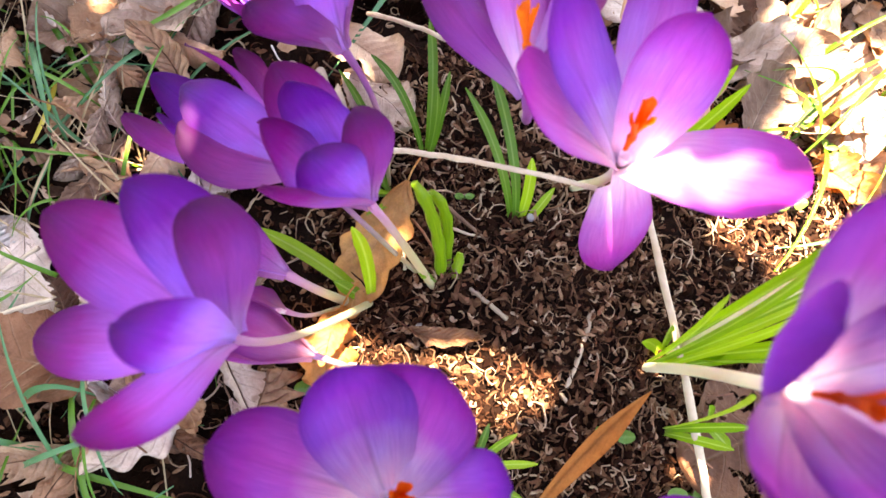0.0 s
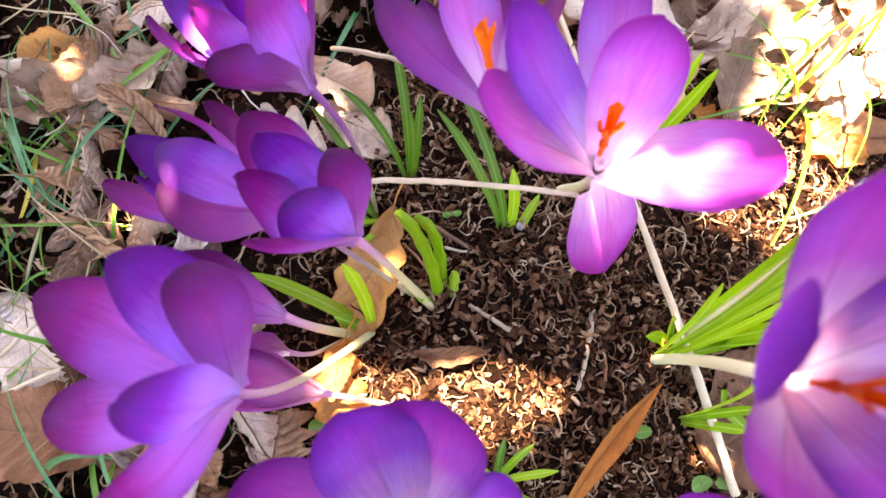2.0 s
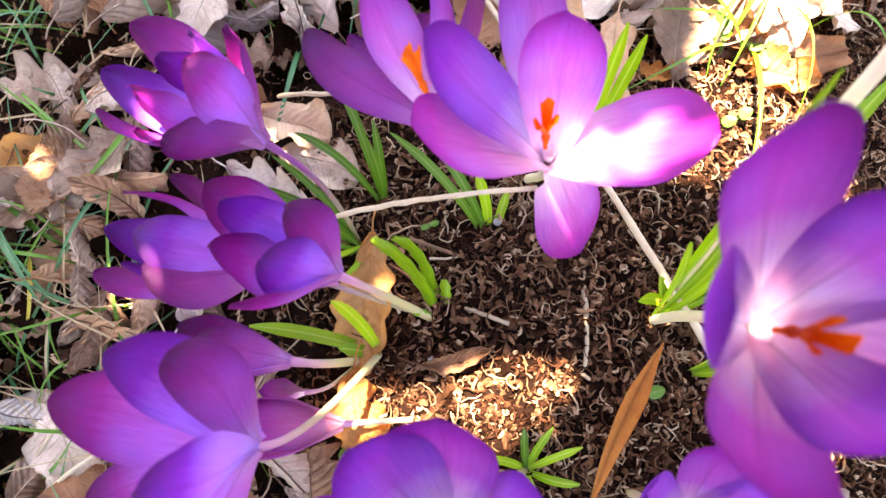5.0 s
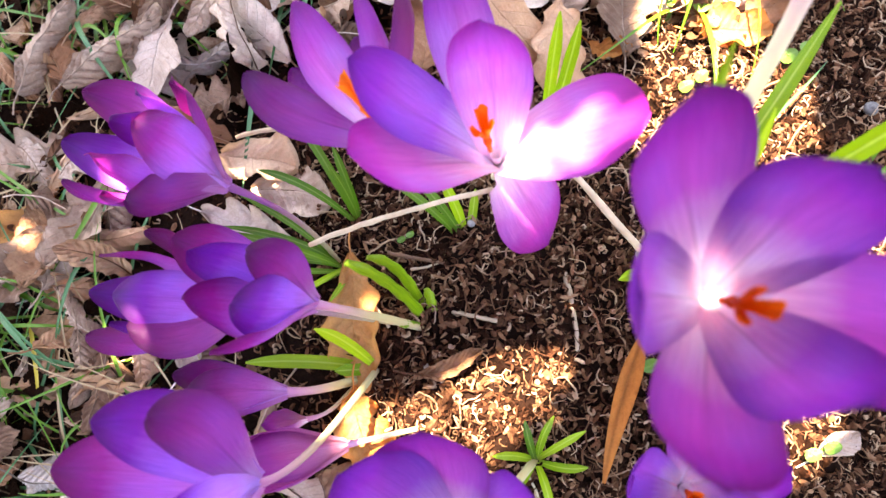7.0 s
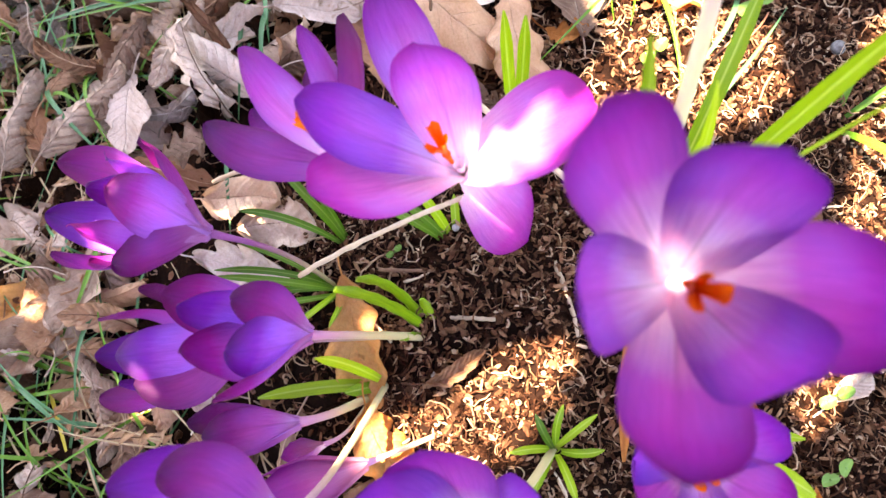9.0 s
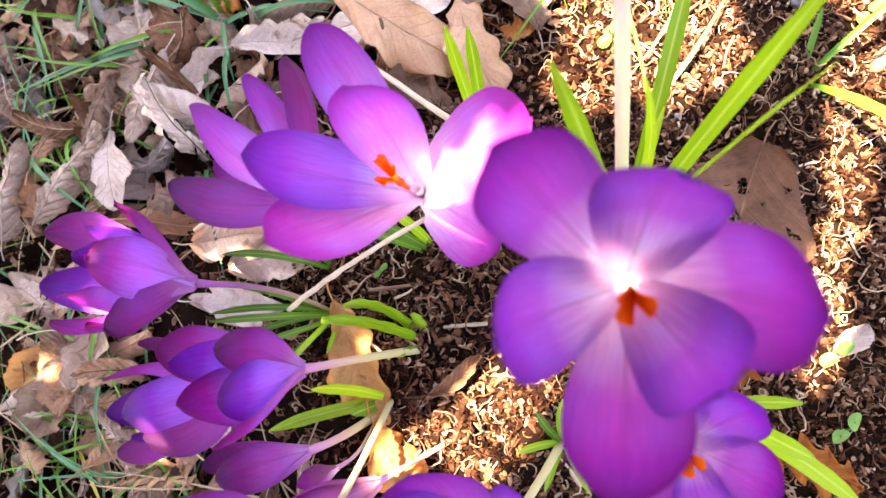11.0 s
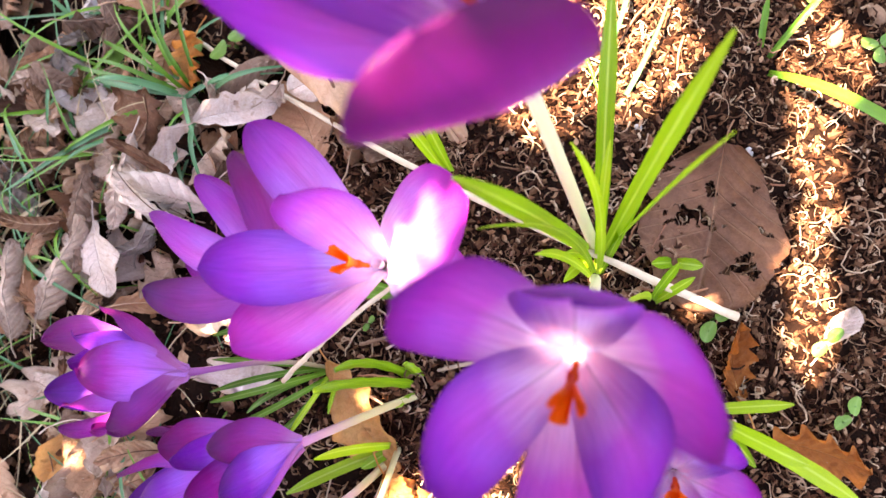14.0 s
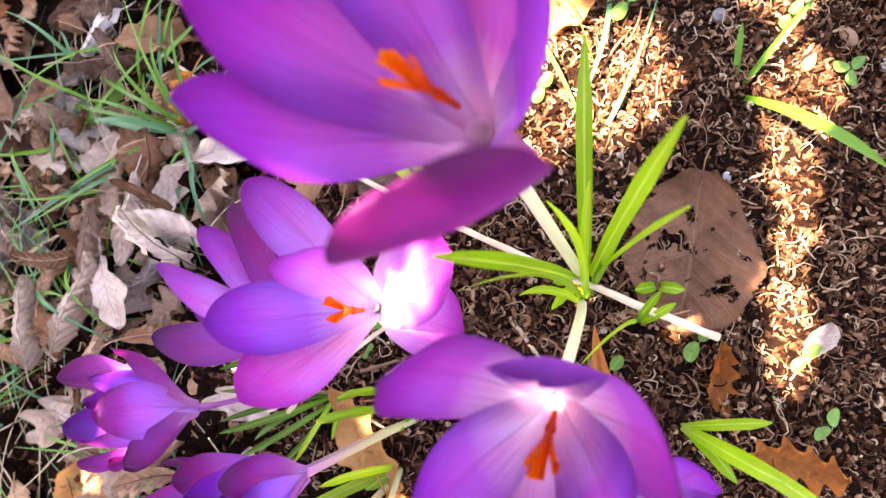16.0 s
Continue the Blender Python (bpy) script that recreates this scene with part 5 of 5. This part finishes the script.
def chip(x, y, rng):
    """A torn bit of dead leaf, bent along its middle."""
    z = ground_z(x * 0.001, y * 0.001) * 1000 + rng.uniform(0.5, 9.0)
    l, w, bend = rng.uniform(3, 11), rng.uniform(2, 6), rng.uniform(-2.2, 2.2)
    m = Euler((rng.uniform(-0.8, 0.8), rng.uniform(-0.8, 0.8), rng.uniform(0, 6.28))).to_matrix()
    c, verts, faces, uvs = mm((x, y, z)), [], [], []
    for i in range(4):
        for k in range(4):
            u, v = i / 1.5 - 1, k / 1.5 - 1
            q = 1 + rng.uniform(-0.22, 0.22)
            verts.append(c + m @ (Vector((u * l / 2 * q, v * w / 2 * (1.1 - 0.5 * u * u) * q, bend * v * v + rng.uniform(-0.3, 0.3))) * 0.001))
            uvs.append((k / 3, i / 3))
    for i in range(3):
        for k in range(3):
            faces.append((i * 4 + k, i * 4 + k + 1, i * 4 + k + 5, i * 4 + k + 4))
    return verts, faces, uvs


def beyond(x, y, rng):
    return x < -18 or y > 138 or (x > 140 and y > 84)


tagged(part("leaf_crumbs", scatter(420, 15, chip, beyond), M_CHIP), "torn bits of dead leaves between the whole ones", "litter", "", "stuff")


def wide_ground():
    """Dead leaves and grass on the ground round the bed."""
    rng = random.Random(21)
    leaves, grass = [], []
    while len(leaves) < 3200:
        d, a = 0.24 + 2.6 * rng.random() ** 1.6, rng.uniform(0, 6.283)
        x, y = 0.06 + d * math.cos(a), 0.06 + d * math.sin(a)
        if -0.175 < x < 0.28 and -0.14 < y < 0.35:
            continue
        z = ground_z(x, y) + rng.uniform(0.002, 0.014)
        m = Euler((rng.uniform(-0.5, 0.5), rng.uniform(-0.5, 0.5), rng.uniform(0, 6.28))).to_matrix()
        l, w, c = rng.uniform(0.02, 0.038), rng.uniform(0.009, 0.016), Vector((x, y, z))
        verts = [c + m @ Vector((u * l, v * w * (1.15 - 0.9 * u * u) * rng.uniform(0.8, 1.2), 0.012 * v * v * rng.uniform(0.2, 1))) for u in (-1, -0.5, 0, 0.5, 1) for v in (-1, 0, 1)]
        leaves.append((verts, [(i * 3 + k, i * 3 + k + 1, i * 3 + k + 4, i * 3 + k + 3) for i in range(4) for k in range(2)], [(v / 2, u / 4) for u in range(5) for v in range(3)]))
    tagged(part("leaf_litter", joined(leaves), M_CHIP), "brown leaf litter round the flower bed", "litter", "", "stuff")
    for _ in range(900):
        d, a = 0.3 + 2.2 * rng.random(), rng.uniform(1.2, 4.6)
        x, y = (0.06 + d * math.cos(a)) * 1000, (0.06 + d * math.sin(a)) * 1000
        if -185 < x < 300 and -150 < y < 360:
            continue
        z, e, L = ground_z(x * 0.001, y * 0.001) * 1000, rng.uniform(0, 6.28), rng.uniform(20, 60)
        dx, dy, h = math.cos(e) * L, math.sin(e) * L, rng.uniform(25, 70)
        grass.append(ribbon_geo(((x, y, z), (x + dx * 0.2, y + dy * 0.2, z + h), (x + dx, y + dy, z + h * 0.8)), rng.uniform(2, 4), 0.3, None, 6, 0.9))
    tagged(part("grass", joined(grass), M_GRASS), "grass on the ground round the flower bed", "grass", "", "stuff")


wide_ground()
tagged(part("bark_litter", scatter(15000, 11, fibre, in_bed), M_FIBRE), "curled shreds of brown bark litter", "litter", "", "stuff")
tagged(part("bark_flakes", scatter(9000, 13, flake, in_bed), M_FLAKE, None, "", False), "small flat flakes of reddish bark", "litter", "", "stuff")
tagged(part("bark_crumbs", scatter(9500, 12, crumb, in_bed), M_CRUMB, None, "", False), "dark crumbs of bark and soil", "litter", "", "stuff")


# ---- seedlings, a snail shell, grit and long grass blades ----
def round_leaf(c, r, turn, tilt, mat, parent):
    verts, faces, uvs = [mm(c)], [], [(0.5, 0.5)]
    m = Euler((tilt, tilt * 0.5, turn)).to_matrix()
    for k in range(14):
        a = 6.2832 * k / 14
        verts.append(mm(c) + m @ (Vector((math.cos(a) * r * 1.2, math.sin(a) * r * 0.85, 0.25 * r * math.cos(2 * a))) * 0.001))
        uvs.append((0.5 + 0.5 * math.sin(a), 0.5 + 0.5 * math.cos(a)))
    faces = [(0, 1 + k, 1 + (k + 1) % 14) for k in range(14)]
    return part("seed_leaf", (verts, faces, uvs), mat, parent, "small round green seed leaf")


def seedling(x, y, leaves, r, h, seed, label="tiny green seedling in the litter"):
    rng = random.Random(seed)
    top = root("seedling", label, "plant", "seedlings in the bed")
    z = ground_z(x * 0.001, y * 0.001) * 1000
    for k in range(leaves):
        a = 6.28 * k / leaves + rng.uniform(-0.4, 0.4)
        d = r * 1.35
        end = (x + math.cos(a) * d, y + math.sin(a) * d, z + h)
        part("stem", tube_geo(bez([mm((x, y, z - 1)), mm((x, y, z + h * 0.8)), mm(end)], 6), [0.0005] * 6, 5), M_CLOVER, top)
        round_leaf(end, r, a, rng.uniform(-0.3, 0.3), M_CLOVER, top)


for x, y, n, r, h, k in ((112, -30, 2, 3.2, 6, 1), (114, -86, 2, 2.8, 7, 2), (129, -64, 2, 2.6, 7, 3), (174, 104, 3, 3.4, 9, 4), (182, 92, 3, 3.0, 8, 5), (157, 68, 2, 2.6, 6, 6), (234, 10, 2, 2.6, 6, 7), (228, -20, 3, 2.6, 6, 8),
                         (86, -12, 2, 2.6, 6, 9), (38, 64, 2, 1.3, 4, 10), (-7, 2, 2, 2.8, 6, 12), (27, 222, 3, 4.0, 10, 13), (47, 241, 2, 5.0, 8, 14), (61, 210, 2, 3.0, 8, 15), (204, 63, 2, 3.4, 8, 16)):
    seedling(x, y, n, r, h, k)


def snail_shell(x, y, r):
    path, radii = [], []
    z = ground_z(x * 0.001, y * 0.001) * 1000 + r * 0.7
    for i in range(46):
        t = i / 45
        a, q = 6.2832 * 2.6 * t, r * (1 - 0.92 * t)
        path.append(mm((x + math.cos(a) * q * 0.62, y + math.sin(a) * q * 0.62, z + t * r * 0.5)))
        radii.append(0.001 * q * 0.45 + 0.0001)
    return tagged(part("snail_shell", tube_geo(path, radii, 8), M_SHELL), "small grey empty snail shell on the litter", "shell")


snail_shell(220, 31, 3.2)


def pebble(x, y, r, seed):
    bm = bmesh.new()
    bmesh.ops.create_icosphere(bm, subdivisions=2, radius=r * 0.001)
    for v in bm.verts:
        v.co *= 1 + 0.3 * noise.noise(v.co * 500 + Vector((seed, 0, 0)))
        v.co.z *= 0.6
    ob = part("pebble", bm, M_GRIT)
    x, y = x * 0.001, y * 0.001
    ob.matrix_world = pose(x, y, ground_z(x, y) + 0.0012, 0, 0, seed * 40)
    return tagged(ob, "small pale grey pebble in the litter", "pebble", "pebbles in the litter")


for k, (x, y, r) in enumerate(((240, -31, 3.0), (168, -6, 1.8), (152, 30, 1.5), (239, 6, 2.2), (96, -2, 1.3), (60, 58, 1.4), (182, -70, 1.6), (24, 22, 1.2))):
    pebble(x, y, r, k + 1)


def seed(x, y, turn):
    bm = bmesh.new()
    bmesh.ops.create_uvsphere(bm, u_segments=14, v_segments=9, radius=0.003)
    for v in bm.verts:
        v.co.x *= 1.55 + 0.25 * (v.co.x > 0)
        v.co.z *= 0.8
    ob = part("seed", bm, M_TWIG_DARK)
    x, y = x * 0.001, y * 0.001
    ob.matrix_world = pose(x, y, ground_z(x, y) + 0.0012, 0, 8, turn)
    return tagged(ob, "smooth brown seed half buried in bark litter", "seed", "seeds in the litter")


seed(242, -13, 70)
seed(225, -6, 20)
for k in range(26):
    rn = random.Random(500 + k)
    x, y, a, ln = rn.uniform(-5, 235), rn.uniform(-90, 60), rn.uniform(0, 6.28), rn.uniform(5, 13)
    z = ground_z(x * 0.001, y * 0.001) * 1000 + 2.2
    stick("needle", ((x, y, z), (x + math.cos(a) * ln, y + math.sin(a) * ln, z + rn.uniform(0, 2.5)), (x + math.cos(a + 0.3) * ln * 2, y + math.sin(a + 0.3) * ln * 2, z)), 0.55, 0.35, M_NEEDLE if k % 3 else M_STRAW, "thin reddish brown needle on the litter" if k % 3 else "thin pale dry stem on the litter", "needle", 9, 5, 0.1, 60 + k)


def blade(ctrl, w, mat, label="long grass blade over dead leaves"):
    return tagged(part("tall_grass", ribbon_geo(ctrl, w, 0.3, None, 16, 0.9), mat), label, "grass", "grass blades over the leaves")


G, GB, GD, GY = M_GRASS, M_GRASS_BLUE, M_GRASS_DRY, M_GRASS_YELLOW
blade(((-98, 180, -29), (-74, 139, -4), (-59, 118, -10)), 1.7, G)
blade(((-48, 142, -10), (-60, 122, 4), (-79, 122, -15)), 2.8, G)
blade(((-112, 136, -20), (-87, 101, -5), (-90, 106, -22)), 2.6, G)
blade(((-61, 117, -8), (-70, 109, 14), (-99, 89, -20)), 2.2, GB)
blade(((-116, 126, -27), (-100, 101, 1), (-99, 80, -15)), 2.8, GB)
blade(((-113, 111, -19), (-92, 99, -1), (-83, 95, -19)), 1.8, G)
blade(((-104, 109, -25), (-96, 86, -2), (-112, 75, -22)), 2.6, GY, "yellowed grass blade among dead leaves")
blade(((-80, 166, -28), (-78, 161, -14), (-89, 172, -24)), 1.8, GB)
blade(((-71, 172, -27), (-66, 145, -4), (-58, 138, -17)), 1.6, GB)
blade(((-50, 156, -15), (-64, 146, -1), (-83, 132, -23)), 1.9, GB)
blade(((-116, 28, -20), (-109, 25, -12), (-98, 38, -13)), 2.2, G)
blade(((-102, -7, -21), (-90, 7, 12), (-71, -3, -7)), 2.8, GB)
blade(((-120, 12, -27), (-106, 16, -6), (-103, 35, -16)), 2.2, GB)
blade(((55, 249, -26), (62, 202, 4), (62, 199, -15)), 2.4, G)
blade(((33, 269, -35), (48, 213, -2), (62, 197, -14)), 2.4, G)
blade(((40, 236, -22), (51, 200, 0), (62, 184, -11)), 3.4, GB)
blade(((81, 172, -8), (74, 172, 10), (63, 187, -16)), 3.0, GB)
blade(((62, 195, -16), (54, 172, 6), (46, 161, -3)), 2.6, GB)
blade(((40, 209, -22), (43, 187, -6), (46, 181, -18)), 1.6, G)
blade(((45, 173, -12), (44, 168, -4), (-1, 158, -16)), 2.2, GB)
blade(((-1, 282, -38), (-4, 231, -5), (-23, 228, -32)), 2.6, GB)
blade(((-28, 260, -38), (-29, 228, -19), (-34, 232, -36)), 2.0, G)
blade(((-29, 227, -32), (-28, 197, -10), (-35, 183, -24)), 2.0, G)
blade(((-50, 236, -36), (-40, 202, -16), (-47, 199, -31)), 2.0, G)
blade(((-43, 247, -39), (-33, 220, -26), (-23, 220, -32)), 2.2, GY, "yellowed grass blade among dead leaves")
blade(((68, 233, -29), (60, 210, -6), (55, 218, -27)), 2.2, G)
blade(((202, 127, 4), (170, 96, 22), (159, 83, -5)), 2.0, G)
blade(((198, 127, 0), (160, 107, 16), (155, 88, -4)), 1.9, G)
blade(((-52, 241, -41), (-37, 234, -26), (-23, 226, -23), (-3, 216, -31)), 2.6, GD, "orange withered grass blade")
blade(((40, 210, -30), (23, 215, -8), (-3, 221, -7), (-30, 243, -22)), 3.4, GB)
blade(((42, 203, -29), (29, 203, -4), (10, 211, -3), (-19, 233, -17)), 3.0, G)
blade(((51, 196, -26), (44, 180, -2), (36, 164, 1), (19, 146, -9)), 2.8, GB)
blade(((44, 194, -26), (61, 189, -5), (74, 179, -1), (92, 156, -6)), 2.8, GB)
blade(((19, 157, -19), (13, 142, 1), (5, 124, 5), (-8, 107, -3)), 2.6, GB)
blade(((209, 74, -23), (192, 62, -2), (174, 54, 3), (152, 53, -2)), 2.6, GB)
blade(((152, 41, -5), (163, 39, 1), (185, 45, -0), (214, 55, -15)), 2.4, GB)
blade(((173, 126, -18), (180, 133, 6), (196, 141, 12), (219, 151, 2)), 2.4, G)
blade(((164, 95, -12), (178, 109, 11), (200, 123, 15), (223, 135, 3)), 2.2, G)
tuft("clump of broad green grass blades over dead leaves", [dict(c=((61, 185, -24), (59, 198, 6), (53, 222, 2), (47, 234, -9)), w=2.6, mat=G, blunt=0.9), dict(c=((61, 185, -24), (57, 196, 8), (50, 211, 8), (42, 221, -2)), w=3.6, mat=GB, blunt=0.9),
     dict(c=((62, 186, -24), (68, 196, 8), (79, 208, 10), (88, 222, -2)), w=2.6, mat=G, blunt=0.9), dict(c=((62, 185, -24), (76, 194, 4), (89, 208, 4), (98, 222, -8)), w=2.4, mat=G, blunt=0.9),
     dict(c=((63, 184, -24), (72, 172, 8), (84, 159, 16), (96, 147, 9)), w=3.4, mat=GB, blunt=0.9)], "grass_tuft")
tuft("broad green grass blades bent over dead leaves", [dict(c=((61, 184, -24), (55, 182, 0), (48, 180, 2), (38, 180, -8)), w=2.0, mat=G, blunt=0.9),
     dict(c=((61, 183, -24), (53, 175, 3), (44, 161, 9), (34, 143, -0)), w=3.0, mat=GB, blunt=0.9), dict(c=((60, 186, -24), (64, 201, 11), (68, 215, 13), (73, 231, 1)), w=2.4, mat=G, blunt=0.9)], "grass_tuft")
blade(((6, 271, -33), (5, 259, -9), (4, 248, -6), (-12, 212, -15)), 2.6, G)
blade(((-38, 219, -31), (-38, 206, -5), (-37, 194, -2), (-30, 158, -9)), 2.9, GB)
blade(((-44, 209, -30), (-35, 204, -5), (-26, 199, -2), (-26, 171, -10)), 2.0, G)
blade(((-18, 210, -29), (-22, 198, -3), (-25, 188, -0), (-28, 167, -10)), 2.3, G)
seedling(72, 204, 3, 4.6, 10, 31, "small lobed green weed among dead leaves")
seedling(89, 188, 2, 4.0, 10, 32, "small lobed green weed among dead leaves")
seedling(-22, 189, 3, 3.0, 8, 33)
